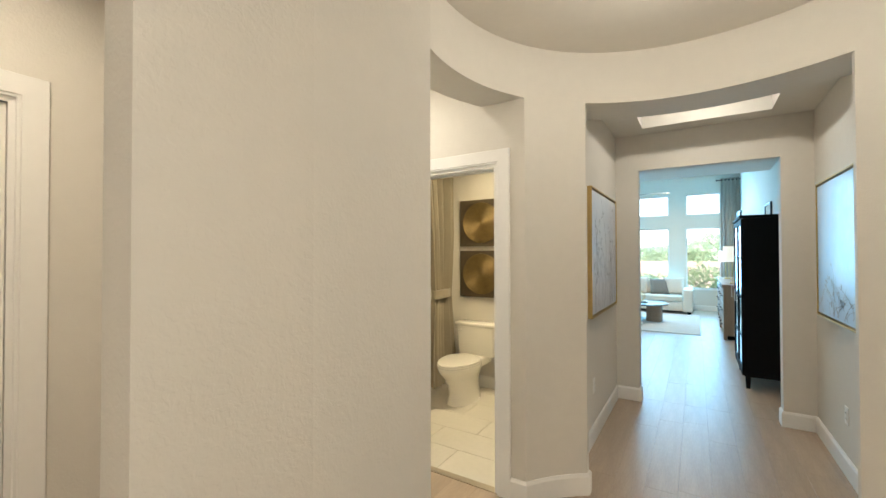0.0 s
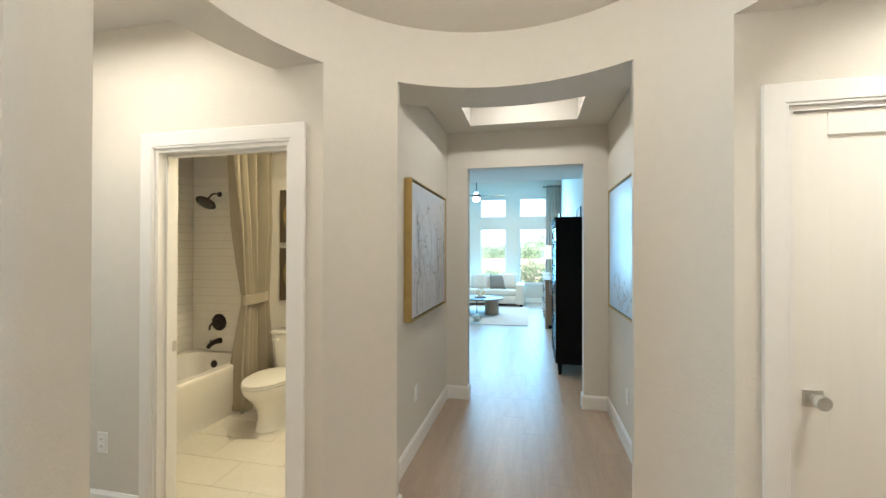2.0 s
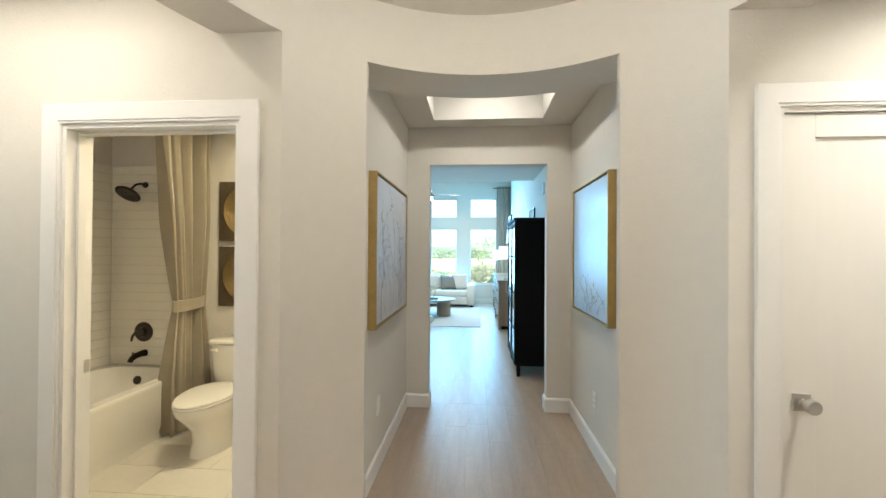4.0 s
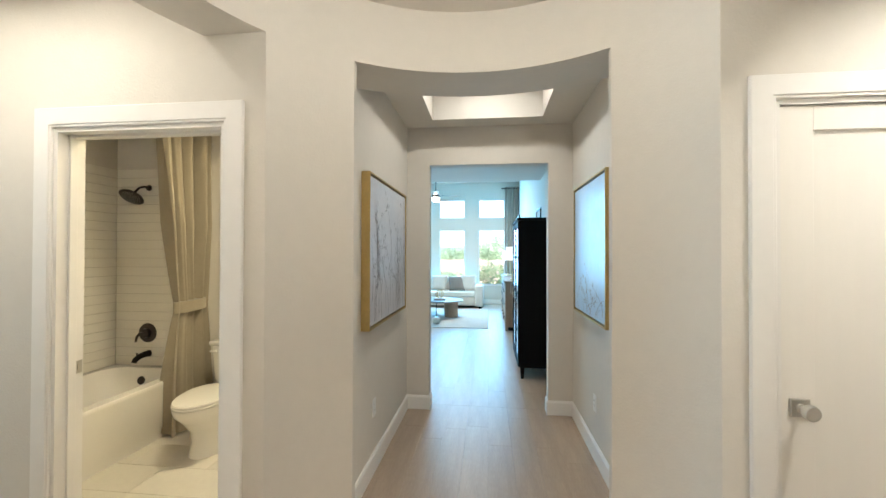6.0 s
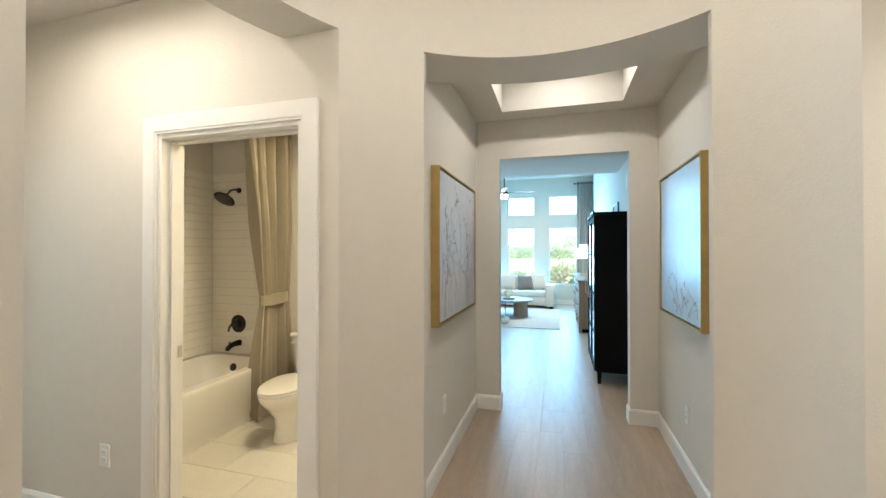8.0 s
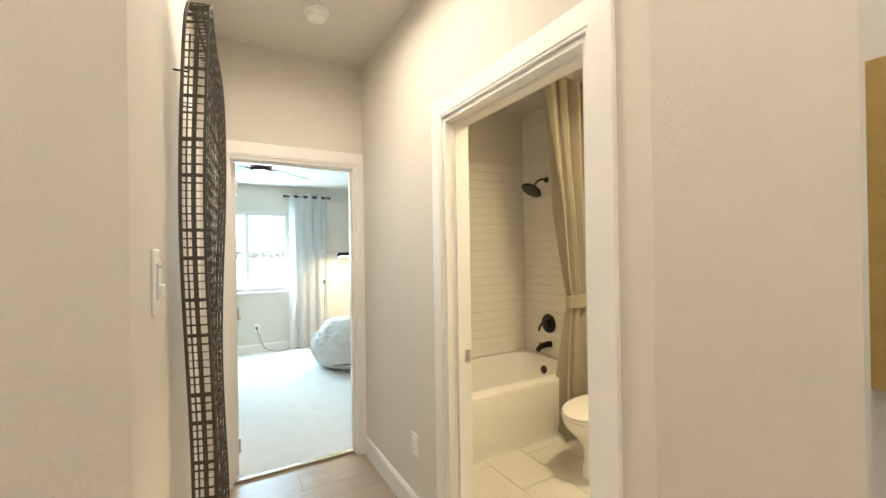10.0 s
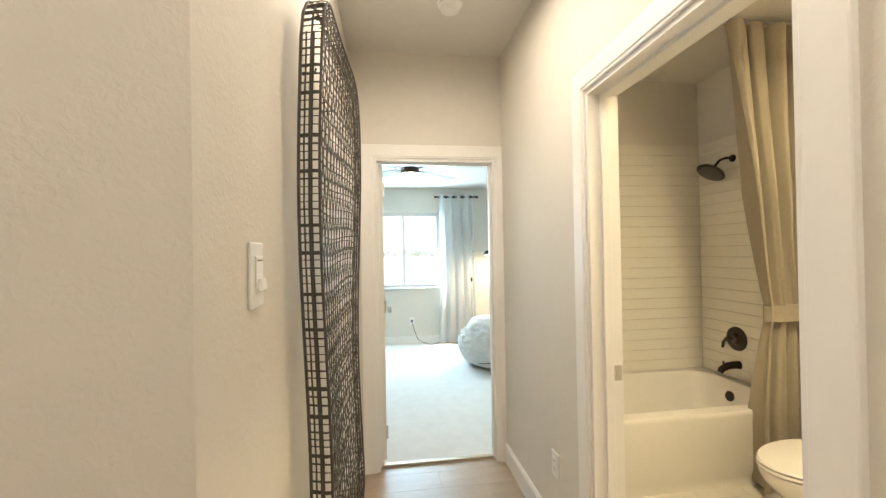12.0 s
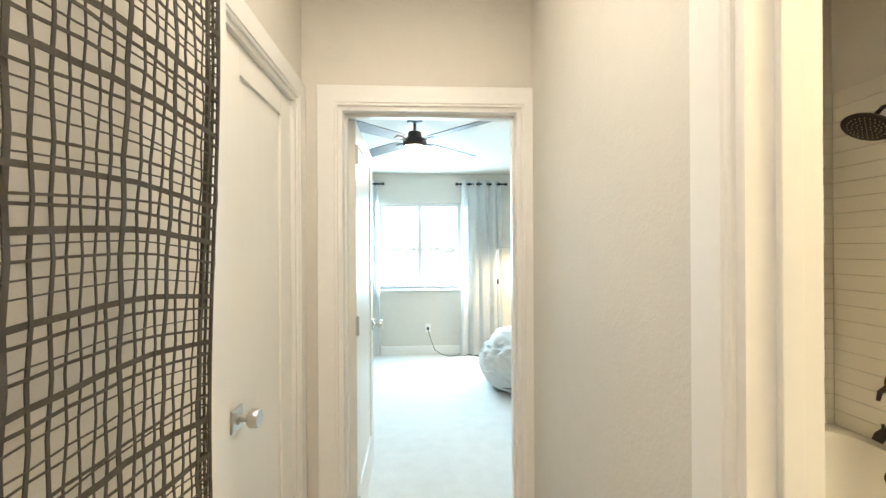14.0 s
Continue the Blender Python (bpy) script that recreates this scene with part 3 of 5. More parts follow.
# ---- wall plates ----
def wall_plate(name, m, label, category, switch=False):
    root = new(name)
    root.matrix_world = m
    tagged(root, label, category)

    def piece(nm, bm, material=PLASTIC):
        ob = new(nm, mesh_of(nm, bm, material))
        ob.parent = root
        return ob
    piece("cover", box(-0.036, -0.006, -0.059, 0.036, 0, 0.059, 0.003))
    if switch:
        piece("rocker", join(box(-0.017, -0.010, -0.033, 0.017, -0.006, 0.034, 0.002), moved(box(-0.014, -0.004, -0.028, 0.014, 0.004, -0.006, 0.002), pose(0, -0.0115, 0, -8))))
        piece("dimmer_slot", box(-0.014, -0.0106, 0.025, 0.014, -0.0098, 0.028), GREYCLOTH)
    else:
        piece("socket", box(-0.017, -0.009, 0.004, 0.017, -0.006, 0.034, 0.002))
        piece("socket", box(-0.017, -0.009, -0.034, 0.017, -0.006, -0.004, 0.002))
        for z in (0.019, -0.019):
            piece("slot", join(box(-0.008, -0.0095, z - 0.005, -0.006, -0.0088, z + 0.006), box(0.006, -0.0095, z - 0.005, 0.008, -0.0088, z + 0.005)), BLACK)
    return root


wall_plate("light_switch", pose(-1.232, YC, 1.386, 0, 0, 180), "white plastic dimmer switch on cream plaster wall", "light switch", True)
wall_plate("wall_outlet", pose(-2.30, YB, 0.40), "white plastic wall outlet above the baseboard", "outlet")
wall_plate("wall_outlet", pose(0.77, 3.72, 0.40, 0, 0, -90), "white plastic wall outlet in the hall", "outlet")
wall_plate("wall_outlet", pose(-0.775, 3.38, 0.43, 0, 0, 90), "white plastic wall outlet in the hall", "outlet")
wall_plate("wall_outlet", pose(BX, 1.88, 0.36, 0, 0, 90), "white plastic wall outlet with a black plug", "outlet")

smoke = thing("smoke_detector", (-2.56, 1.87, H), "round white smoke detector on the ceiling", "smoke detector")
part("base", lathe([(0.066, 0), (0.066, -0.012), (0.060, -0.014)][::-1], 32, (-2.56, 1.87, H)), PLASTIC, smoke, "", True)
part("body", lathe([(0.0, -0.042), (0.030, -0.042), (0.048, -0.036), (0.055, -0.014)], 32, (-2.56, 1.87, H)), PLASTIC, smoke, "", True)
part("vent_ring", lathe([(0.046, -0.041), (0.050, -0.041), (0.050, -0.034), (0.046, -0.034)], 32, (-2.56, 1.87, H)), TRIM, smoke, "", True)


def downlight_trim(x, y, z):
    t = thing("recessed_light", (x, y, z), "white recessed ceiling light, lit", "ceiling light", "recessed lights")
    part("trim_ring", lathe([(0.062, 0), (0.062, -0.004), (0.085, -0.004), (0.088, 0)], 32, (x, y, z)), PLASTIC, t, "", True)
    part("lens", lathe([(0.0, -0.001), (0.062, -0.001), (0.062, 0.004)], 32, (x, y, z)), LENS, t, "glowing warm lens", True)


fm = thing("flush_ceiling_light", (CX, CY, DRUM), "small white dome light on foyer ceiling", "ceiling light")
part("base_ring", lathe([(0.12, -0.02), (0.13, -0.018), (0.13, 0)], 36, (CX, CY, DRUM)), PLASTIC, fm, "", True)
part("dome", lathe([(0.0, -0.11), (0.05, -0.105), (0.09, -0.08), (0.11, -0.045), (0.115, -0.02)], 36, (CX, CY, DRUM)), LENS, fm, "lit frosted dome", True)
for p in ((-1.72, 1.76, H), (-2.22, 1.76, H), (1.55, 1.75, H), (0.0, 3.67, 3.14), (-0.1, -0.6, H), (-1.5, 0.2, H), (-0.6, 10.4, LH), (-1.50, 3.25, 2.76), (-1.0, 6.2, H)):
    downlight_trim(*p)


# ---- hall pictures ----
def hall_picture(x, face, y0, y1, z0, z1, seed, label):
    """A canvas in a gold floater frame; face is the way it looks along x."""
    rnd = random.Random(seed)
    t = thing("canvas_painting", (x, (y0 + y1) / 2, z0), label, "painting", "hall paintings")
    d, xf = 0.055, x + face * 0.055
    fr = 0.011

    def bx(nm, a, b, mt, lab=""):
        return part(nm, box(min(a[0], b[0]), a[1], a[2], max(a[0], b[0]), b[1], b[2], 0.0015, 1), mt, t, lab)
    bx("frame_side", (x, y0, z0), (xf, y0 + fr, z1), GOLD, "gold leaf frame edge")
    bx("frame_side", (x, y1 - fr, z0), (xf, y1, z1), GOLD, "gold leaf frame edge")
    bx("frame_top", (x, y0 + fr, z1 - fr), (xf, y1 - fr, z1), GOLD, "gold leaf frame edge")
    bx("frame_bottom", (x, y0 + fr, z0), (xf, y1 - fr, z0 + fr), GOLD, "gold leaf frame edge")
    bx("backing", (x + face * 0.002, y0 + fr, z0 + fr), (x + face * 0.030, y1 - fr, z1 - fr), BLACK, "black shadow gap")
    c = 0.024
    # the second canvas carries the windows' blue reflection as its colour
    bx("canvas", (x + face * 0.010, y0 + c, z0 + c), (x + face * 0.049, y1 - c, z1 - c), CANVAS if seed == 1 else CANVASREFLECT, "pale canvas with grey washes" if seed == 1 else "canvas tinted blue for the window reflection")
    xs = x + face * 0.0505
    bm = bmesh.new()

    def stroke(pts, w0):
        vs = []
        for i, (yy, zz) in enumerate(pts):
            a = pts[max(i - 1, 0)]
            b = pts[min(i + 1, len(pts) - 1)]
            dy, dz = b[0] - a[0], b[1] - a[1]
            ln = math.hypot(dy, dz) or 1
            w = w0 * (1 - 0.85 * i / (len(pts) - 1)) * rnd.uniform(0.7, 1.2)
            vs.append((bm.verts.new((xs, yy - dz / ln * w, zz + dy / ln * w)), bm.verts.new((xs, yy + dz / ln * w, zz - dy / ln * w))))
        for a, b in zip(vs, vs[1:]):
            bm.faces.new((a[0], a[1], b[1], b[0]))

    def leaf(yy, zz, ang, ln, w):
        cs, sn = math.cos(ang), math.sin(ang)
        ring = []
        for k in range(8):
            th = k * math.tau / 8
            u, v = ln / 2 * (1 + math.cos(th)), w * math.sin(th)
            ring.append(bm.verts.new((xs, yy + u * cs - v * sn, zz + u * sn + v * cs)))
        bm.faces.new(ring)
    lo, hi = y0 + 0.04, y1 - 0.04
    many = 46 if seed == 1 else 20
    for k in range(many):
        yy = rnd.uniform(lo, hi)
        zz = z0 + 0.04 if rnd.random() < 0.5 else rnd.uniform(z0 + 0.05, z0 + (0.5 if seed == 1 else 0.14))
        tall = rnd.uniform(0.3, 0.75) * (z1 - z0) if seed == 1 else rnd.uniform(0.1, 0.3) * (z1 - z0)
        bend, wave = rnd.uniform(-0.36, 0.36), rnd.uniform(0.008, 0.02)
        pts = []
        for i in range(19):
            f = i / 18
            py = yy + bend * f * f + wave * math.sin(f * 7 + k)
            pz = zz + tall * f * (1 - 0.3 * f * abs(bend) * 3)
            if lo < py < hi and pz < z1 - 0.05:
                pts.append((py, pz))
        if len(pts) > 3:
            stroke(pts, rnd.uniform(0.0025, 0.0058))
            for i in range(2, len(pts)):
                if rnd.random() < ((0.30 if seed == 1 else 0.12) if i > len(pts) * 0.6 else 0.05):
                    for j in range(rnd.randint(1, 3)):
                        yl, zl = pts[i][0] + rnd.uniform(-0.02, 0.02), pts[i][1] + rnd.uniform(-0.02, 0.02)
                        if lo + 0.05 < yl < hi - 0.05:
                            leaf(yl, zl, rnd.uniform(0.1, 3.0), rnd.uniform(0.02, 0.045), rnd.uniform(0.003, 0.008))
    tagged(part("branch_painting", bm, STROKE, t, "loose grey brushed branches"), kind="stuff")


hall_picture(-0.775, 1, 3.09, 4.18, 1.00, 1.985, 1, "pale canvas of grey branches in a gold frame")
hall_picture(0.77, -1, 3.27, 4.19, 1.01, 2.015, 2, "canvas with low branches, painted-in blue window reflection, gold frame")


# ---- woven wall basket in the side hall ----
def wall_basket():
    t = thing("woven_wall_basket", (-1.84, YC, 0.42), "tall dark woven lattice panel hung on plaster wall", "wall decor")
    rnd = random.Random(5)
    X0, X1, Z0, Z1, RC, DEEP = -1.49, -2.13, 0.42, 2.10, 0.13, 0.05

    def front(x, z):
        u, v = (X0 - x) / (X0 - X1), (z - Z0) / (Z1 - Z0)
        edge = min(u, 1 - u)
        return 1.368 + 0.04 * u + 0.010 * math.sin(7 * v + 2 * u) - 0.022 * math.sin(math.pi * u) * (0.6 + 0.4 * math.sin(5 * v + 1))

    def xs_at(z):
        """The lattice's half-open span along x at a height, with round corners."""
        d = max(0, RC - (z - Z0), RC - (Z1 - z))
        cut = RC - math.sqrt(max(0, RC * RC - d * d))
        return X0 - cut * 0.8, X1 + cut

    def zs_at(x):
        d = max(0, RC - (X0 - x), RC - (x - X1))
        cut = RC - math.sqrt(max(0, RC * RC - d * d))
        return Z0 + cut, Z1 - cut

    def strip(pts, w, across, th=0.0022):
        """A flat strip along pts, w wide along the vector across."""
        bm = bmesh.new()
        rows = []
        for i, p in enumerate(pts):
            p = Vector(p)
            d = (Vector(pts[min(i + 1, len(pts) - 1)]) - Vector(pts[max(i - 1, 0)])).normalized()
            a = (across - d * across.dot(d)).normalized()
            n = d.cross(a)
            rows.append([bm.verts.new(p + a * sa * w / 2 + n * sn * th / 2) for sa, sn in ((-1, -1), (1, -1), (1, 1), (-1, 1))])
        for a, b in zip(rows, rows[1:]):
            for k in range(4):
                bm.faces.new((a[k], a[(k + 1) % 4], b[(k + 1) % 4], b[k]))
        bm.faces.new(rows[0])
        bm.faces.new(rows[-1][::-1])
        bmesh.ops.recalc_face_normals(bm, faces=bm.faces[:])
        return bm
    # bands of broad strips with finer ones between, as woven
    broad, mid, thin = 0.0088, 0.0042, 0.0021
    weave = (broad, mid, thin, mid, broad, thin, thin, mid, thin, broad, mid, mid, broad, thin, mid, thin, thin, thin, mid)
    z, k = Z0 + 0.02, 0
    while z < Z1 - 0.012:
        a, b = xs_at(z)
        w = weave[k % len(weave)] * rnd.uniform(0.85, 1.15)
        ph, tilt = rnd.uniform(0, 1.2) + z * 3, rnd.uniform(-0.006, 0.006)
        pts = [(a - 0.012, front(a, z) - DEEP, z), (a, front(a, z) - 0.012, z)]
        for i in range(15):
            x = a + (b - a) * i / 14
            sag = 0.016 * math.sin(3.6 * i / 14 + ph) + tilt * i / 14
            pts.append((x, front(x, z) + 0.0018 * (-1) ** (i + k), z + sag * min(1, 4 * i / 14, 4 * (14 - i) / 14)))
        pts += [(b, front(b, z) - 0.012, z), (b + 0.004, front(b, z) - 0.018, z)]
        part("weft_strip", strip(pts, w, Vector((0, 0, 1))), RATTAN, t)
        z += w + 0.0145 + rnd.uniform(0, 0.004)
        k += 1
    spread = (broad, mid, mid, thin, broad, thin, thin, mid, thin, thin, mid, thin, thin, broad, mid, mid, thin, thin, thin, mid, broad, mid, mid, mid)
    x, k = X0 - 0.006, 0
    while x > X1 + 0.004:
        a, b = zs_at(x)
        w = spread[k % len(spread)] * rnd.uniform(0.85, 1.15)
        pts = [(x, front(x, a) - DEEP, a + 0.01), (x, front(x, a) - 0.012, a)]
        for i in range(25):
            zz = a + (b - a) * i / 24
            sway = 0.007 * math.sin(5 * i / 24 + 2.2 * x) + 0.004 * math.sin(11 * i / 24 + 0.35 * k)
            pts.append((x + sway * min(1, 4 * i / 24, 4 * (24 - i) / 24), front(x, zz) - 0.0018 * (-1) ** (i + k), zz))
        pts += [(x, front(x, b) - 0.012, b), (x, front(x, b) - DEEP, b - 0.01)]
        part("warp_strip", strip(pts, w, Vector((1, 0, 0))), RATTAN, t)
        x -= w + 0.0155 + rnd.uniform(0, 0.004)
        k += 1
    for dep, w in ((0.42, 0.007), (0.75, 0.004)):
        pts = []
        for i in range(21):
            zz = Z0 + RC + (Z1 - Z0 - 2 * RC) * i / 20
            pts.append((X0 - 0.004 * (i % 2), front(X0, zz) - DEEP * dep, zz))
        part("side_strip", strip(pts, w, Vector((0, 1, 0))), RATTAN, t)
    for dep, rr in ((0.0, 0.0035), (DEEP * 0.5, 0.0028), (DEEP, 0.004)):
        ring = []
        for i in range(96):
            f = i / 96 * 4
            s, g = int(f), f - int(f)
            if s == 0:
                xx, zz = X0 + (X1 - X0) * g, Z1
            elif s == 1:
                xx, zz = X1, Z1 + (Z0 - Z1) * g
            elif s == 2:
                xx, zz = X1 + (X0 - X1) * g, Z0
            else:
                xx, zz = X0, Z0 + (Z1 - Z0) * g
            cx = min(max(xx, X1 + RC), X0 - RC)
            cz = min(max(zz, Z0 + RC), Z1 - RC)
            d = Vector((xx - cx, 0, zz - cz))
            if d.length > RC:
                d = d.normalized() * RC
            xx, zz = cx + d.x, cz + d.z
            ring.append((xx, front(xx, zz) - dep * (0.4 + 0.6 * (xx - X1) / (X0 - X1)), zz))
        part("rim", tube(ring, rr, 6, True), RATTAN, t)
    for xx in (-1.68, -2.0):
        part("wall_hook", tube([(xx, YC, 1.95), (xx, YC + 0.035, 1.95), (xx, YC + 0.04, 1.965)], 0.003, 8), BLACK, t)


wall_basket()


# ---- bathroom ----
def ring_rect(x0, y0, x1, y1, r, z, n=6):
    out = []
    for cx, cy, a in ((x1 - r, y1 - r, 0), (x0 + r, y1 - r, 90), (x0 + r, y0 + r, 180), (x1 - r, y0 + r, 270)):
        for k in range(n + 1):
            th = radians(a + 90 * k / n)
            out.append((cx + r * math.cos(th), cy + r * math.sin(th), z))
    return out


TUBX, TUBZ, BY = -2.58, 0.45, 4.05
tub = thing("bathtub", (-3.0, 3.2, 0), "white alcove bathtub with a flat apron", "bathtub")
x0, x1, y0, y1 = -3.42, TUBX, 2.43, BY
rings = [ring_rect(x0, y0, x1 - 0.02, y1, 0.004, 0.0), ring_rect(x0, y0, x1 - 0.02, y1, 0.004, 0.06), ring_rect(x0, y0, x1 - 0.006, y1, 0.004, 0.10), ring_rect(x0, y0, x1, y1, 0.006, TUBZ - 0.03),
         ring_rect(x0, y0, x1, y1, 0.008, TUBZ - 0.012), ring_rect(x0 + 0.004, y0 + 0.004, x1 - 0.008, y1 - 0.004, 0.012, TUBZ),
         ring_rect(x0 + 0.06, y0 + 0.08, x1 - 0.085, y1 - 0.07, 0.16, TUBZ), ring_rect(x0 + 0.075, y0 + 0.10, x1 - 0.10, y1 - 0.085, 0.16, TUBZ - 0.025),
         ring_rect(x0 + 0.12, y0 + 0.22, x1 - 0.14, y1 - 0.13, 0.14, 0.16), ring_rect(x0 + 0.17, y0 + 0.30, x1 - 0.19, y1 - 0.19, 0.12, 0.10)]
part("tub_shell", loft(rings), ACRYLIC, tub, "glossy white acrylic", True)
part("overflow_plate", moved(lathe([(0.0, 0.0), (0.036, 0.0), (0.036, 0.008), (0.030, 0.014), (0.0, 0.015)], 28), pose(-3.06, y1 - 0.098, 0.345, 80)), BRONZE, tub, "round dark bronze overflow plate", True)

tiles = thing("wall_tile_surround", (-3.0, BY, TUBZ), "white glazed tile surround above the tub", "wall tile", "", "structure")
part("grout_bed", join(box(-3.42, 2.43, TUBZ + 0.002, -3.413, BY, 2.245), box(-3.42, BY - 0.007, TUBZ + 0.002, -2.50, BY, 2.245)), GROUT, tiles, "thin grey grout lines")
tile_meshes = {}


def tile(w, h, th):
    key = (round(w, 4), round(h, 4), th)
    if key not in tile_meshes:
        e = 0.0016 if th < 0.009 else 0.0007
        bm = loft([[(0, 0, 0), (w, 0, 0), (w, h, 0), (0, h, 0)], [(0, 0, th - e), (w, 0, th - e), (w, h, th - e), (0, h, th - e)], [(e, e, th), (w - e, e, th), (w - e, h - e, th), (e, h - e, th)]])
        tile_meshes[key] = bm
    return key


tile_data = {}


def tile_at(m, w, h, th, material, parent, name):
    key = (tile(w, h, th), material.name)
    if key not in tile_data:
        me = bpy.data.meshes.new(name)
        tile_meshes[key[0]].to_mesh(me)
        me.materials.append(material)
        tile_data[key] = me
    ob = new(name, tile_data[key])
    ob.parent = parent
    if parent.type == "EMPTY":
        ob.matrix_parent_inverse = Matrix.Translation(parent.location).inverted()
    ob.matrix_basis = m
    return ob


rows_n, TH = 22, (2.245 - TUBZ - 0.004) / 22
for r in range(rows_n):
    z = TUBZ + 0.004 + r * TH
    off = 0.0
    y = 2.43 - off
    while y < BY - 0.01:
        a, b = max(y, 2.432), min(y + 0.81, BY - 0.010)
        if b - a > 0.02:
            tile_at(Matrix.Translation((-3.414, a, z)) @ Matrix(((0, 0, 1, 0), (1, 0, 0, 0), (0, 1, 0, 0), (0, 0, 0, 1))), b - a - 0.0022, TH - 0.0022, 0.008, TILEWALL, tiles, "tile")
        y += 0.81
    x = -3.412 - off
    while x < -2.50:
        a, b = max(x, -3.404), min(x + 0.92, -2.50)
        if b - a > 0.02:
            tile_at(Matrix.Translation((a, BY - 0.006, z)) @ Matrix(((1, 0, 0, 0), (0, 0, -1, 0), (0, 1, 0, 0), (0, 0, 0, 1))), b - a - 0.0022, TH - 0.0022, 0.008, TILEWALL, tiles, "tile")
        x += 0.92

SX = -3.08
sh = thing("wall_shower", (SX, BY, 2.07), "dark bronze rain shower on a wall arm", "shower")
part("wall_flange", moved(lathe([(0.0, 0.0), (0.028, 0.0), (0.026, 0.010), (0.012, 0.014)], 24), pose(SX, BY - 0.012, 2.07, 90)), BRONZE, sh, "", True)
part("arm", tube([(SX, BY - 0.015, 2.07), (SX, BY - 0.07, 2.072), (SX, BY - 0.12, 2.055), (SX, BY - 0.165, 2.01)], 0.0095, 12), BRONZE, sh, "", True)
hm = pose(SX, BY - 0.195, 1.965, -36)
part("head", moved(lathe([(0.0, -0.010), (0.088, -0.010), (0.096, -0.004), (0.090, 0.004), (0.040, 0.018), (0.018, 0.034), (0.014, 0.055)], 36), hm), BRONZE, sh, "", True)
noz = bmesh.new()
for k in range(5):
    for a in range(6 * k or 1):
        th = a * math.tau / (6 * k or 1)
        noz = join(noz, lathe([(0.0028, 0), (0.002, -0.003)], 6, (0.017 * k * math.cos(th), 0.017 * k * math.sin(th), -0.010)))
part("nozzles", moved(noz, hm), NICKEL, sh)
tv = thing("shower_valve", (SX, BY, 0.745), "round dark bronze shower valve with lever", "shower valve")
part("escutcheon", moved(lathe([(0.0, 0.0), (0.088, 0.0), (0.086, 0.006), (0.045, 0.014), (0.040, 0.045), (0.0, 0.047)], 36), pose(SX, BY - 0.013, 0.75, 90)), BRONZE, tv, "", True)
part("lever", tube([(SX, BY - 0.05, 0.75), (SX - 0.035, BY - 0.062, 0.748), (SX - 0.062, BY - 0.066, 0.72), (SX - 0.072, BY - 0.066, 0.675)], [0.018, 0.014, 0.011, 0.008], 12), BRONZE, tv, "", True)
sp = thing("tub_spout", (SX, BY, 0.56), "dark bronze tub spout on tiled wall", "tub spout")
part("spout_body", tube([(SX + 0.02, BY - 0.014, 0.565), (SX + 0.01, BY - 0.05, 0.565), (SX, BY - 0.10, 0.556), (SX - 0.004, BY - 0.14, 0.535), (SX - 0.005, BY - 0.152, 0.512)], [0.030, 0.027, 0.025, 0.022, 0.020], 16), BRONZE, sp, "", True)
part("diverter_pin", tube([(SX - 0.003, BY - 0.125, 0.558), (SX - 0.003, BY - 0.125, 0.592)], [0.004, 0.007], 10), BRONZE, sp)

cu = thing("shower_curtain", (-2.53, 3.8, 0.02), "beige linen shower curtain tied back beside tub", "curtain")
CXX = -2.525


def curtain_span(z):
    top, tie, low = 2.70, 1.02, 0.03
    if z > tie:
        f = (z - tie) / (top - tie)
        f = f ** 0.85
        return 3.70 + (3.47 - 3.70) * f, 4.035
    f = (tie - z) / (tie - low)
    f = min(1, f * 1.6) ** 0.7
    return 3.70 + (3.60 - 3.70) * f, 4.035


def curtain_pt(u, v):
    z = 0.03 + (2.70 - 0.03) * v
    a, b = curtain_span(z)
    near = abs(z - 1.02)
    amp = 0.036 + 0.056 * min(1, near / 0.7)
    ph = 0.7 * math.sin(2.2 * v + 1)
    c = math.sin(u * math.tau * 4.2 + ph)
    w = math.copysign(abs(c) ** 0.7, c) + 0.22 * math.sin(u * math.tau * 9.3 + 2 * ph + 1)
    return (CXX + amp * w * (0.75 + 0.25 * math.sin(u * 9 + v)), a + (b - a) * u + 0.010 * math.sin(u * 27 + v * 4), z)


part("cloth", sheet(curtain_pt, 150, 60, 0.003), LINEN, cu, "", True)
band = []
for k in range(40):
    th = k * math.tau / 40
    band.append((CXX + 0.058 * math.cos(th), 3.862 + 0.176 * math.sin(th)))
bb = loft([[(x, y, 0.985 + 0.04 * (y - 3.7)) for x, y in band], [(x, y, 1.075 + 0.04 * (y - 3.7)) for x, y in band]])
part("tieback", bb, LINEN, cu, "folded beige tieback band", True)
part("beaded_trim", sheet(lambda u, v: (curtain_pt(0.80 + 0.035 * u, v)[0] + 0.004, curtain_pt(0.80 + 0.035 * u, v)[1], curtain_pt(0, v)[2]), 5, 60, 0.002), BEAD, cu, "narrow band of silvery beads", True)
rod = thing("curtain_rod", (CXX, 3.2, 2.72), "thin white rod for the shower curtain", "curtain rod")
part("bar", tube([(CXX, 2.425, 2.725), (CXX, 4.045, 2.725)], 0.011, 12), NICKEL, rod, "", True)
for k in range(9):
    yy = 3.48 + k * 0.066
    part("hook", tube([(CXX + 0.014 * math.cos(t), yy, 2.722 + 0.014 * math.sin(t)) for t in [i * math.tau / 14 for i in range(14)]], 0.0016, 6, True), NICKEL, rod)


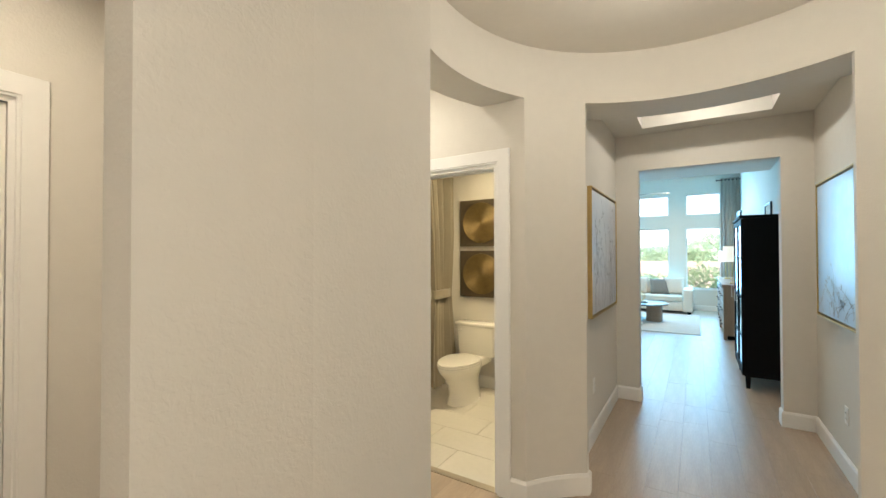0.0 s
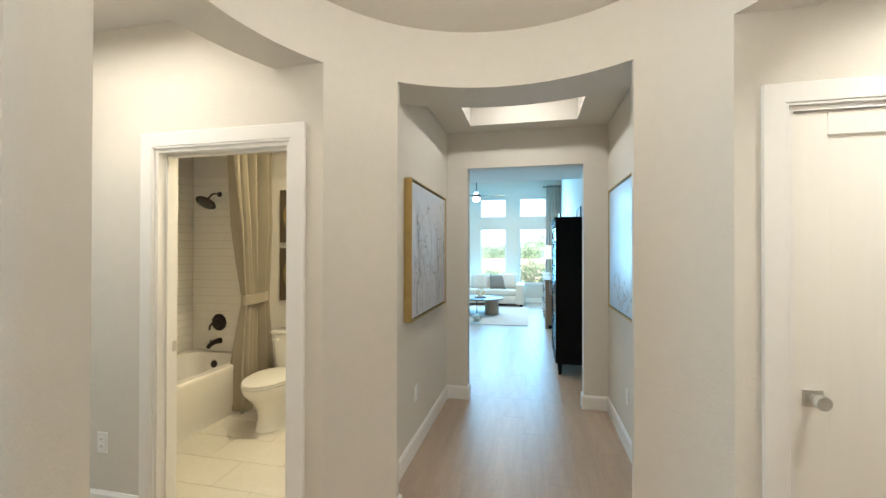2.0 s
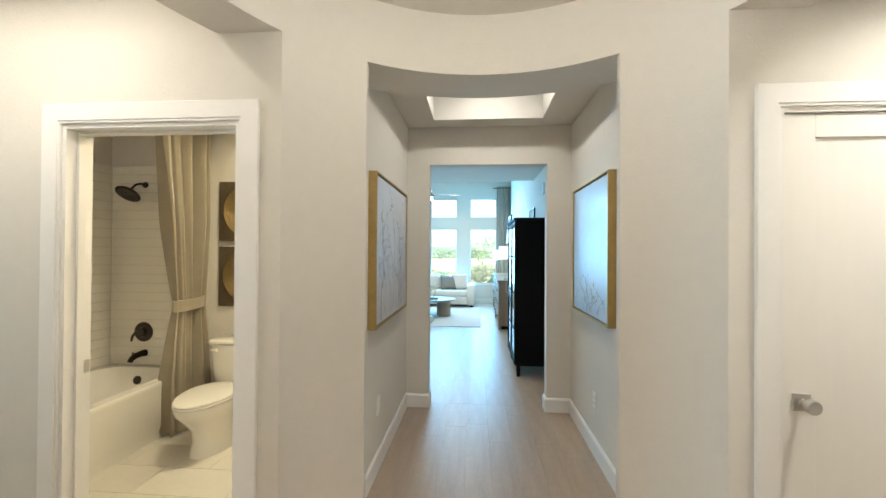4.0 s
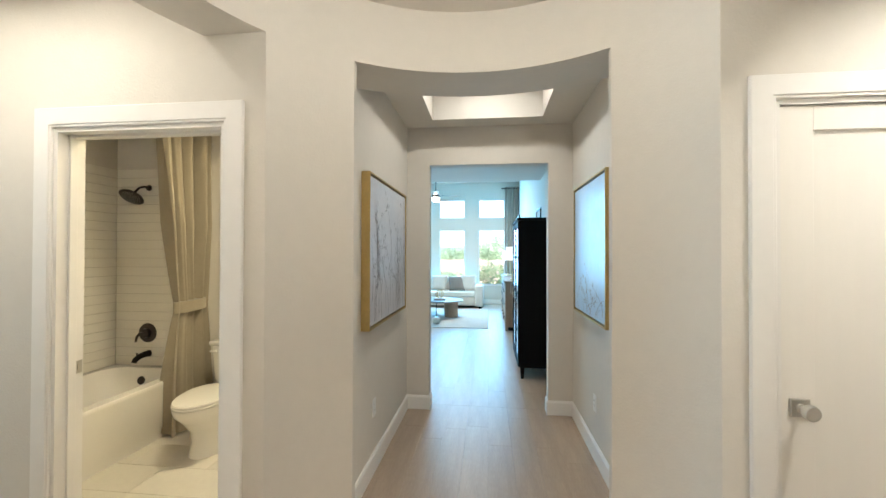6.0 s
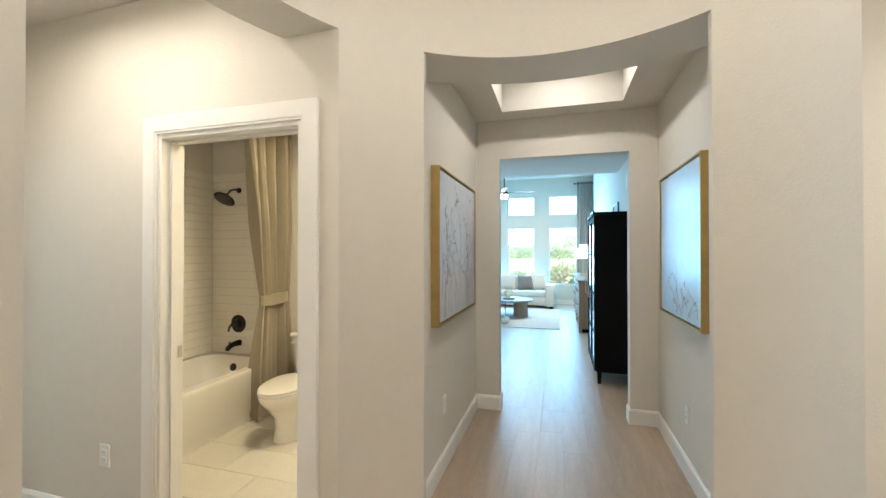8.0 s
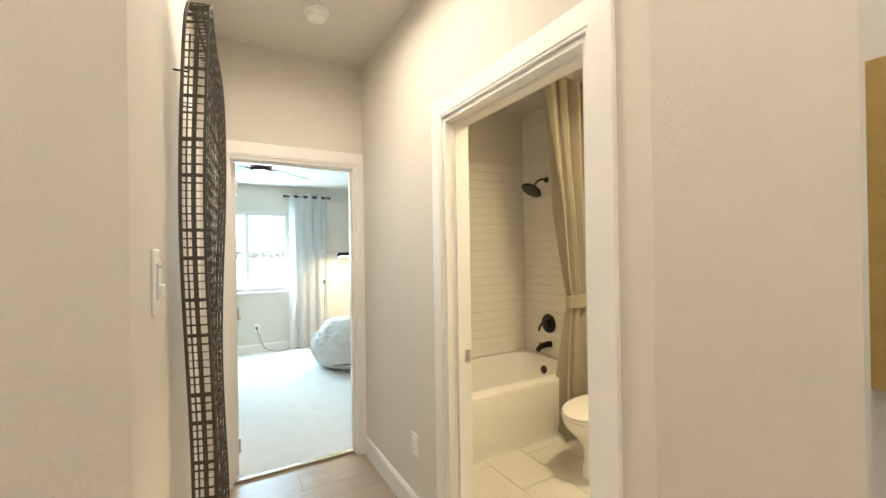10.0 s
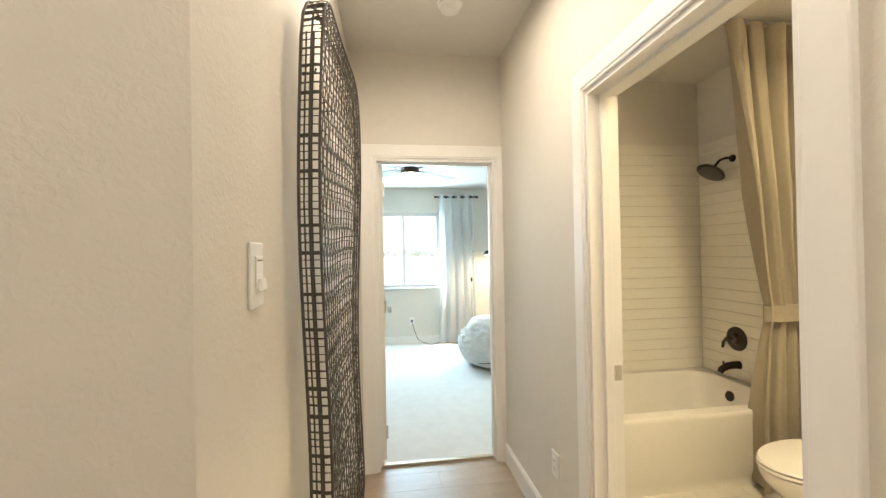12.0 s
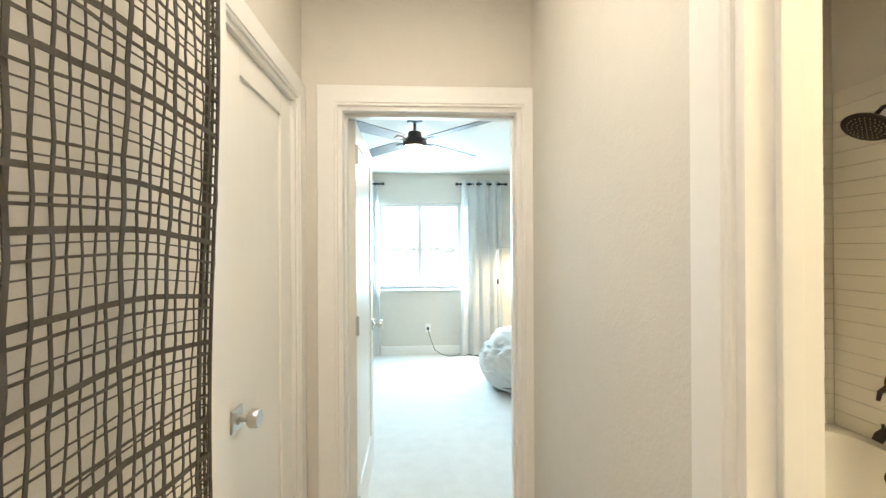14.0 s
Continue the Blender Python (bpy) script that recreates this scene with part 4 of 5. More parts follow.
def toilet():
    tx, ty = -2.09, BY
    t = thing("toilet", (tx, 3.6, 0), "white two-piece toilet with closed lid", "toilet")

    def oval(cy, ry_f, ry_b, rx, z, n=36):
        out = []
        for k in range(n):
            th = k * math.tau / n
            s = math.sin(th)
            out.append((tx + rx * math.cos(th), cy + (ry_b if s > 0 else ry_f) * s, z))
        return out
    part("bowl", loft([oval(3.60, 0.235, 0.26, 0.138, 0.0), oval(3.60, 0.235, 0.26, 0.132, 0.025), oval(3.60, 0.215, 0.26, 0.120, 0.10), oval(3.59, 0.225, 0.25, 0.124, 0.19), oval(3.57, 0.275, 0.24, 0.158, 0.275), oval(3.56, 0.325, 0.23, 0.188, 0.335), oval(3.56, 0.338, 0.23, 0.196, 0.372), oval(3.56, 0.335, 0.23, 0.193, 0.386), oval(3.56, 0.30, 0.2, 0.16, 0.388)]), PORCELAIN, t, "", True)
    part("seat", loft([oval(3.56, 0.338, 0.20, 0.194, 0.390), oval(3.56, 0.344, 0.20, 0.199, 0.397), oval(3.56, 0.341, 0.20, 0.196, 0.407)]), PORCELAIN, t, "", True)
    part("lid", loft([oval(3.56, 0.336, 0.205, 0.193, 0.410), oval(3.56, 0.342, 0.205, 0.197, 0.416), oval(3.56, 0.334, 0.20, 0.191, 0.426), oval(3.56, 0.23, 0.14, 0.12, 0.432)]), PORCELAIN, t, "", True)
    part("deck", box(tx - 0.12, 3.74, 0.30, tx + 0.12, 4.02, 0.392, 0.02, 3), PORCELAIN, t, "", True)
    tank = loft([ring_rect(tx - 0.205, 3.855, tx + 0.205, 4.035, 0.03, 0.392), ring_rect(tx - 0.215, 3.845, tx + 0.215, 4.035, 0.03, 0.45), ring_rect(tx - 0.228, 3.835, tx + 0.228, 4.035, 0.03, 0.70)])
    part("tank", tank, PORCELAIN, t, "", True)
    part("tank_lid", box(tx - 0.24, 3.825, 0.702, tx + 0.24, 4.04, 0.738, 0.012, 3), PORCELAIN, t, "", True)
    part("flush_lever", moved(join(lathe([(0.014, 0), (0.014, 0.012)], 16), box(-0.055, -0.008, 0.010, 0.008, 0.008, 0.018, 0.003)), pose(tx - 0.17, 3.838, 0.655, 90)), PORCELAIN, t)
    part("floor_bolt_cap", lathe([(0.013, 0), (0.012, 0.012), (0.0, 0.018)], 16, (tx + 0.125, 3.70, 0.0)), PLASTIC, t, "", True)


toilet()


def gold_art(x0, z0, w, label):
    t = thing("relief_panel", (x0 + w / 2, BY, z0), label, "wall art", "gold relief panels")
    part("panel", box(x0, BY - 0.03, z0, x0 + w, BY - 0.002, z0 + w, 0.003), BROWNPANEL, t, "dark bronze square panel")
    prof = [(0.0, 0.010)]
    r = 0.012
    while r < 0.215:
        prof += [(r, 0.010 - 0.003), (r + 0.006, 0.012)]
        r += 0.0125
    prof += [(0.218, 0.014), (0.226, 0.010), (0.228, 0.0)]
    part("disc", moved(lathe(prof[::-1], 64), pose(x0 + w / 2 + 0.01, BY - 0.03, z0 + w / 2, 90)), BRASSRELIEF, t, "antique gold ridged disc", True)


gold_art(-2.37, 1.57, 0.52, "square bronze panel with gold ridged disc")
gold_art(-2.37, 1.00, 0.52, "square bronze panel with gold ridged disc")
tp = thing("toilet_paper_holder", (-1.78, BY, 0.62), "white paper roll on a small holder", "paper holder")
part("bracket", tube([(-1.85, BY, 0.66), (-1.85, BY - 0.07, 0.66), (-1.70, BY - 0.07, 0.66)], 0.007, 10), BRONZE, tp)
part("paper_roll", tube([(-1.83, BY - 0.07, 0.66), (-1.72, BY - 0.07, 0.66)], 0.05, 24), PLASTIC, tp, "white paper roll", True)

# ---- bedroom ----
win = thing("window_1", (BX, 1.775, 0.88), "white vinyl sliding window in the bedroom", "window", "", "structure")
wx0, wx1 = BX - 0.11, BX - 0.05
for bm in (box(wx0, 1.22, 0.88, wx1, 1.265, 2.03), box(wx0, 2.285, 0.88, wx1, 2.33, 2.03), box(wx0, 1.265, 1.985, wx1, 2.285, 2.03), box(wx0, 1.265, 0.88, wx1, 2.285, 0.925), box(wx0 + 0.01, 1.75, 0.925, wx1 + 0.005, 1.80, 1.985, 0.003)):
    part("window_frame", bm, VINYL, win)
for a, b in ((1.265, 1.75), (1.80, 2.285)):
    pn = part("pane", box(BX - 0.083, a, 0.925, BX - 0.079, b, 1.985), PANE, win, "clear glass")
    pn.visible_shadow = False
part("window_sill", box(BX - 0.05, 1.16, 0.855, BX + 0.035, 2.39, 0.88, 0.004), TRIM, win, "white painted sill")


def drape(name, loc_label, x, y0, y1, z0, z1, folds, material, label, rod_z, along="y", amp=0.035, ring=BLACK):
    t = thing(name, ((x if along == "y" else (y0 + y1) / 2), ((y0 + y1) / 2 if along == "y" else x), z0), label, "curtain")

    def fn(u, v):
        spread = 1 + 0.10 * (1 - v) * (1 - v)
        c = (y0 + y1) / 2
        w = c + (u - 0.5) * (y1 - y0) * spread
        d = amp * (0.75 + 0.25 * math.sin(3 * v + 7 * u)) * math.sin(u * math.tau * folds) + 0.006 * math.sin(u * 50 + 4 * v)
        z = z0 + (z1 - z0) * v
        return (x + d, w, z) if along == "y" else (w, x + d, z)
    part("cloth", sheet(fn, folds * 14, 24, 0.003), material, t, "", True)
    n = folds * 2
    for k in range(n):
        f = (k + 0.5) / n
        c = y0 + (y1 - y0) * f
        pts = []
        for i in range(16):
            th = i * math.tau / 16
            a, b = 0.024 * math.cos(th), rod_z + 0.024 * math.sin(th)
            sl = 0.3 * (1 if k % 2 else -1)
            pts.append((x + a, c + a * sl, b) if along == "y" else (c + a * sl, x + a, b))
        part("grommet", tube(pts, 0.004, 6, True), ring, t)
    return t


def drape_rod(pts, r, label, brackets):
    c = (Vector(pts[0]) + Vector(pts[1])) / 2
    t = thing("drapery_rod", c, label, "curtain rod")
    part("bar", tube(pts, r, 12), BLACK, t, "", True)
    for p in pts:
        d = (Vector(p) - c).normalized()
        part("finial", tube([p, Vector(p) + d * 0.012, Vector(p) + d * 0.02, Vector(p) + d * 0.045, Vector(p) + d * 0.05], [r, r, r * 1.7, r * 1.7, r], 14), BLACK, t, "", True)
    for a, b in brackets:
        part("bracket", tube([a, b], 0.006, 8), BLACK, t)


drape("window_curtain", "", BX + 0.09, 2.33, 2.86, 0.02, 2.315, 4, SHEER, "long white grommet curtain beside bedroom window", 2.27)
drape("window_curtain", "", BX + 0.09, 0.66, 1.24, 0.02, 2.315, 4, SHEER, "long white grommet curtain behind the open door", 2.27)
for ya, yb in ((0.62, 1.27), (2.30, 2.89)):
    drape_rod([(BX + 0.09, ya, 2.27), (BX + 0.09, yb, 2.27)], 0.011, "short black metal curtain rod beside bedroom window", [((BX, y, 2.27), (BX + 0.09, y, 2.27)) for y in (ya + 0.03, yb - 0.03)])


def ceiling_fan(cx, cy, ceil, hub, r, n, turn, label, light=True):
    t = thing("ceiling_fan", (cx, cy, ceil), label, "ceiling fan")
    part("canopy", lathe([(0.025, -0.055), (0.055, -0.045), (0.068, -0.012), (0.068, 0)], 28, (cx, cy, ceil)), FAN_DARK, t, "", True)
    part("downrod", tube([(cx, cy, ceil - 0.04), (cx, cy, hub + 0.05)], 0.012, 12), FAN_DARK, t, "", True)
    part("motor", lathe([(0.03, 0.085), (0.05, 0.075), (0.055, 0.03), (0.085, 0.022), (0.092, 0.0), (0.092, -0.012), (0.080, -0.028), (0.078, -0.034)][::-1], 32, (cx, cy, hub)), FAN_DARK, t, "", True)
    part("light_lens", lathe([(0.0, -0.128), (0.05, -0.124), (0.072, -0.110), (0.078, -0.034)], 32, (cx, cy, hub)), LENS, t, "lit frosted lens", True)
    for k in range(n):
        m = pose(cx, cy, hub, 0, 0, turn + k * 360 / n) @ pose(0, 0, 0.012, 11)
        outline = [(0.13, -0.045), (0.20, -0.058), (r * 0.9, -0.066), (r - 0.012, -0.058), (r, -0.02), (r - 0.012, 0.052), (r * 0.9, 0.062), (0.20, 0.055), (0.13, 0.045)]
        part("blade", moved(prism(outline, -0.003, 0.003), m), FAN_BLADE, t)
        part("blade_iron", moved(join(box(0.07, -0.022, -0.010, 0.19, 0.022, -0.004, 0.002), box(0.06, -0.012, -0.016, 0.12, 0.012, -0.004, 0.002)), m), FAN_DARK, t)


ceiling_fan(-4.40, 1.755, BH, 2.225, 0.70, 4, 44, "bronze ceiling fan with grey blades and lit lens")
ceiling_fan(-1.16, 9.5, LH, 2.74, 0.66, 4, 8, "dark ceiling fan on a long downrod, lit")
fl = bpy.data.lights.new("fan_bulb", "POINT")
fl.energy, fl.color, fl.shadow_soft_size = 1.5 * DIM, (1, 0.92, 0.80), 0.06
new("fan_bulb", fl).location = (-4.40, 1.755, 2.0)

lampt = thing("floor_lamp", (-6.25, 2.74, 0.012), "slim bronze pharmacy floor lamp, lit, in the corner", "floor lamp")
part("base", lathe([(0.12, 0), (0.12, 0.014), (0.10, 0.022), (0.012, 0.03)], 32, (-6.25, 2.74, 0.012)), BLACK, lampt, "", True)
part("pole", tube([(-6.25, 2.74, 0.03), (-6.25, 2.74, 1.36), (-6.25, 2.745, 1.40), (-6.25, 2.78, 1.425), (-6.25, 3.00, 1.425)], 0.0075, 10), NICKEL, lampt, "", True)
part("joint", tube([(-6.25, 2.74, 0.98), (-6.25, 2.74, 1.04)], 0.013, 10), BLACK, lampt)
shade = loft([[(-6.31, 2.94, 1.375), (-6.19, 2.94, 1.375), (-6.19, 3.17, 1.375), (-6.31, 3.17, 1.375)], [(-6.275, 2.955, 1.43), (-6.225, 2.955, 1.43), (-6.225, 3.12, 1.43), (-6.275, 3.12, 1.43)]])
part("shade", shade, BLACK, lampt, "dark metal trough shade")
part("bulb", box(-6.285, 2.97, 1.366, -6.215, 3.14, 1.372), LENS, lampt, "glowing tube")
area_lamp("floor_lamp_light", look((-6.25, 3.05, 1.36), (-6.25, 3.0501, 0)), 0.07, 0.17, 3.5, (1, 0.80, 0.50))

bean = thing("bean_bag", (-5.34, 2.91, 0.012), "large fluffy cream bean bag on pale carpet", "bean bag")
bm = bmesh.new()
bmesh.ops.create_icosphere(bm, subdivisions=5, radius=1.0)
for v in bm.verts:
    d = v.co.normalized()
    z = d.z
    flat = math.hypot(d.x, d.y)
    rr = 0.52 * (1 + 0.03 * math.sin(3 * math.atan2(d.y, d.x) + 1)) * (flat + 1e-6) ** (-0.35 if z > 0 else -0.62) * (1 - 0.10 * max(0, z))
    zz = 0.28 + 0.32 * z if z > 0 else 0.28 + 0.27 * z
    n3 = noise.noise(d * 3.0) * 0.02 + noise.noise(d * 8.0) * 0.022 + noise.noise(Vector((d.x * 14, d.y * 14, d.z * 34))) * 0.018
    v.co = Vector((-5.34 + d.x * (rr + n3), 2.91 + d.y * (rr + n3), max(0.0, zz + n3 * (1 if z > -0.7 else 0)) + 0.013))
part("body", bm, FURCLOTH, bean, "", True)
pts = []
for k in range(40):
    th = radians(-78 + 116 * k / 39)
    zz = 0.03 + 0.10 * math.sin(math.pi * k / 39)
    rr = 0.53 * (1 - ((zz - 0.28) / 0.27) ** 2) ** 0.325 + 0.012
    pts.append((-5.34 + rr * math.cos(th), 2.91 + rr * math.sin(th), zz + 0.013))
part("piping", tube(pts, 0.006, 6), BROWNPANEL, bean, "dark cord seam")


def wall_art_bed(y0, z0, w, h):
    t = thing("framed_print", (y0, 3.44, z0), "small framed black and white print", "picture", "bedroom prints")
    part("frame", join(box(y0, 3.415, z0, y0 + w, 3.438, z0 + 0.02), box(y0, 3.415, z0 + h - 0.02, y0 + w, 3.438, z0 + h), box(y0, 3.415, z0 + 0.02, y0 + 0.02, 3.438, z0 + h - 0.02), box(y0 + w - 0.02, 3.415, z0 + 0.02, y0 + w, 3.438, z0 + h - 0.02)), BLACK, t, "black frame")
    part("sheet", box(y0 + 0.02, 3.426, z0 + 0.02, y0 + w - 0.02, 3.432, z0 + h - 0.02), PILLOWLIGHT, t)
    bars = bmesh.new()
    rnd = random.Random(int(z0 * 100))
    for k in range(9):
        xx = y0 + 0.05 + k * (w - 0.1) / 9
        bars = join(bars, box(xx, 3.423, z0 + 0.05, xx + 0.022, 3.426, z0 + 0.05 + (h - 0.1) * rnd.uniform(0.45, 0.95)))
    part("dark_shapes", bars, BLACK, t, "dark upright shapes")


wall_art_bed(-6.86 + 0.30, 1.56, 0.50, 0.45)
wall_art_bed(-6.86 + 0.30, 1.03, 0.50, 0.48)
plug = thing("power_cable", (BX, 1.88, 0.02), "black cable from wall outlet across carpet", "cable")
part("plug_body", box(BX + 0.009, 1.865, 0.345, BX + 0.045, 1.895, 0.38, 0.006), BLACK, plug)
part("cord", tube([(BX + 0.04, 1.88, 0.35), (BX + 0.06, 1.90, 0.28), (BX + 0.05, 1.93, 0.18), (BX + 0.05, 1.97, 0.08), (BX + 0.07, 2.05, 0.03), (BX + 0.14, 2.14, 0.02), (BX + 0.12, 2.25, 0.02), (BX + 0.08, 2.33, 0.04), (BX + 0.06, 2.38, 0.02), (BX + 0.14, 2.52, 0.02), (BX + 0.40, 2.72, 0.02)], 0.004, 8), CABLE, plug, "", True)

# ---- passage and living room ----
for i, (a, b) in enumerate(wins):
    for z0, z1 in ((0.55, 2.17), (2.50, 3.06)):
        w = thing(f"window_{2 + i * 2 + (z0 > 1)}", ((a + b) / 2, YN, z0), "tall white-framed fixed window onto the garden", "window", "", "structure")
        ya, yb, f = YN + 0.06, YN + 0.11, 0.035
        for bm in (box(a, ya, z0, a + f, yb, z1), box(b - f, ya, z0, b, yb, z1), box(a + f, ya, z0, b - f, yb, z0 + f), box(a + f, ya, z1 - f, b - f, yb, z1)):
            part("window_frame", bm, VINYL, w)
        pn = part("pane", box(a + f, YN + 0.083, z0 + f, b - f, YN + 0.087, z1 - f), PANE, w, "clear glass")
        pn.visible_shadow = False
        if z0 < 1:
            part("window_sill", box(a - 0.03, YN - 0.03, z0 - 0.022, b + 0.03, YN + 0.06, z0, 0.004), TRIM, w, "white painted sill")

drape("window_curtain", "", YN - 0.10, 0.47, 0.86, 0.02, 3.40, 5, GREYCLOTH, "tall grey-brown grommet drape beside garden window", 3.35, "x", 0.03)
drape_rod([(0.42, YN - 0.10, 3.35), (0.86, YN - 0.10, 3.35)], 0.012, "short black drapery rod", [((0.46, YN, 3.35), (0.46, YN - 0.10, 3.35))])


def display_cabinet():
    x0, x1, y0, y1, z1 = 0.345, 0.82, 5.48, 6.46, 1.90
    t = thing("display_cabinet", ((x0 + x1) / 2, (y0 + y1) / 2, 0), "tall black wooden display cabinet with glass doors", "cabinet")
    zb = 0.14
    part("side_panel", box(x0 + 0.02, y0, zb, x1, y0 + 0.03, z1 - 0.03, 0.003), BLACKWOOD, t)
    part("side_panel", box(x0 + 0.02, y1 - 0.03, zb, x1, y1, z1 - 0.03, 0.003), BLACKWOOD, t)
    part("top", box(x0 - 0.012, y0 - 0.015, z1 - 0.03, x1, y1 + 0.015, z1, 0.005), BLACKWOOD, t)
    part("bottom", box(x0 + 0.02, y0 + 0.03, zb, x1, y1 - 0.03, zb + 0.03), BLACKWOOD, t)
    part("back_panel", box(x1 - 0.02, y0 + 0.03, zb + 0.03, x1, y1 - 0.03, z1 - 0.03), BLACKWOOD, t)
    for z in (0.55, 0.98, 1.42):
        part("shelf", box(x0 + 0.04, y0 + 0.03, z, x1 - 0.02, y1 - 0.03, z + 0.022), TRIM, t, "pale shelf edge")
    for y in (y0 + 0.04, y1 - 0.10):
        for x in (x0 + 0.03, x1 - 0.08):
            part("leg", loft([[(x + 0.008, y + 0.008, 0), (x + 0.042, y + 0.008, 0), (x + 0.042, y + 0.042, 0), (x + 0.008, y + 0.042, 0)], [(x, y, zb), (x + 0.05, y, zb), (x + 0.05, y + 0.05, zb), (x, y + 0.05, zb)]]), BLACKWOOD, t)
    nd = 2
    dw = (y1 - y0) / nd
    for k in range(nd):
        a, b = y0 + k * dw + 0.004, y0 + (k + 1) * dw - 0.004
        d = part("door", join(box(x0, a, zb + 0.01, x0 + 0.02, a + 0.05, z1 - 0.04), box(x0, b - 0.05, zb + 0.01, x0 + 0.02, b, z1 - 0.04), box(x0, a + 0.05, zb + 0.01, x0 + 0.02, b - 0.05, zb + 0.09), box(x0, a + 0.05, z1 - 0.10, x0 + 0.02, b - 0.05, z1 - 0.04), *[box(x0 + 0.002, a + 0.05, z, x0 + 0.018, b - 0.05, z + 0.022) for z in (0.55, 0.98, 1.42)]), BLACKWOOD, t)
        g = part("glass", box(x0 + 0.008, a + 0.05, zb + 0.09, x0 + 0.012, b - 0.05, z1 - 0.10), PANE, d, "clear glass")
        part("handle", tube([(x0, b - 0.025, 0.92), (x0 - 0.03, b - 0.025, 0.92), (x0 - 0.03, b - 0.025, 1.06), (x0, b - 0.025, 1.06)], 0.005, 8), NICKEL, d, "slim metal handle")


display_cabinet()


def sideboard(x0, x1, y0, y1, z1, label):
    t = thing("sideboard", ((x0 + x1) / 2, (y0 + y1) / 2, 0), label, "sideboard", "oak sideboards")
    part("body", box(x0 + 0.02, y0 + 0.02, 0.07, x1, y1 - 0.02, z1 - 0.04, 0.004), OAK, t)
    part("plinth", box(x0 + 0.06, y0 + 0.05, 0, x1, y1 - 0.05, 0.07), BLACKWOOD, t, "dark recessed plinth")
    part("top", box(x0 - 0.02, y0 - 0.01, z1 - 0.04, x1, y1 + 0.01, z1, 0.006), OAK, t)
    part("corner_post", box(x0, y0, 0.0, x0 + 0.05, y0 + 0.05, z1 - 0.04, 0.004), OAK, t)
    part("corner_post", box(x0, y1 - 0.05, 0.0, x0 + 0.05, y1, z1 - 0.04, 0.004), OAK, t)
    n = 3
    w = (y1 - y0 - 0.14) / n
    for k in range(n):
        for r in range(3):
            za, zb2 = 0.12 + r * (z1 - 0.2) / 3, 0.12 + (r + 1) * (z1 - 0.2) / 3 - 0.015
            ya, yb2 = y0 + 0.07 + k * w, y0 + 0.07 + (k + 1) * w - 0.015
            d = part("drawer_front", box(x0, ya, za, x0 + 0.022, yb2, zb2, 0.004), OAK, t)
            c = (ya + yb2) / 2
            part("handle", tube([(x0, c - 0.06, (za + zb2) / 2), (x0 - 0.028, c - 0.06, (za + zb2) / 2), (x0 - 0.028, c + 0.06, (za + zb2) / 2), (x0, c + 0.06, (za + zb2) / 2)], 0.006, 8), BLACK, d, "black bar pull")


sideboard(0.32, 0.86, 8.42, 9.85, 0.95, "weathered oak sideboard with black pulls")
sideboard(0.36, 0.86, 10.55, 11.75, 0.92, "weathered oak sideboard near the garden window")


def table_lamp(x, y, z, s, label):
    t = thing("table_lamp", (x, y, z), label, "table lamp", "table lamps")
    part("base", box(x - 0.07 * s, y - 0.07 * s, z, x + 0.07 * s, y + 0.07 * s, z + 0.02 * s, 0.003), GOLD, t, "brass foot")
    part("stem", join(tube([(x - 0.03 * s, y, z + 0.02 * s), (x - 0.03 * s, y, z + 0.38 * s)], 0.007 * s, 8), tube([(x + 0.03 * s, y, z + 0.02 * s), (x + 0.03 * s, y, z + 0.38 * s)], 0.007 * s, 8), tube([(x, y, z + 0.36 * s), (x, y, z + 0.5 * s)], 0.008 * s, 8)), GOLD, t, "brass double stem")
    prof = [(0.165 * s, 0.40 * s), (0.155 * s, 0.66 * s), (0.152 * s, 0.66 * s), (0.162 * s, 0.40 * s)]
    bm = bmesh.new()
    rings = [[bm.verts.new((x + r * math.cos(k * math.tau / 36), y + r * math.sin(k * math.tau / 36), z + h)) for k in range(36)] for r, h in prof]
    for i in range(4):
        a, b = rings[i], rings[(i + 1) % 4]
        for k in range(36):
            bm.faces.new((a[k], a[(k + 1) % 36], b[(k + 1) % 36], b[k]))
    bmesh.ops.recalc_face_normals(bm, faces=bm.faces[:])
    part("shade", bm, SHADE, t, "white drum shade, glowing", True)


table_lamp(0.50, 8.80, 0.95, 1.0, "brass table lamp with lit white drum shade")
table_lamp(0.52, 11.0, 0.92, 0.95, "brass table lamp with lit white drum shade")


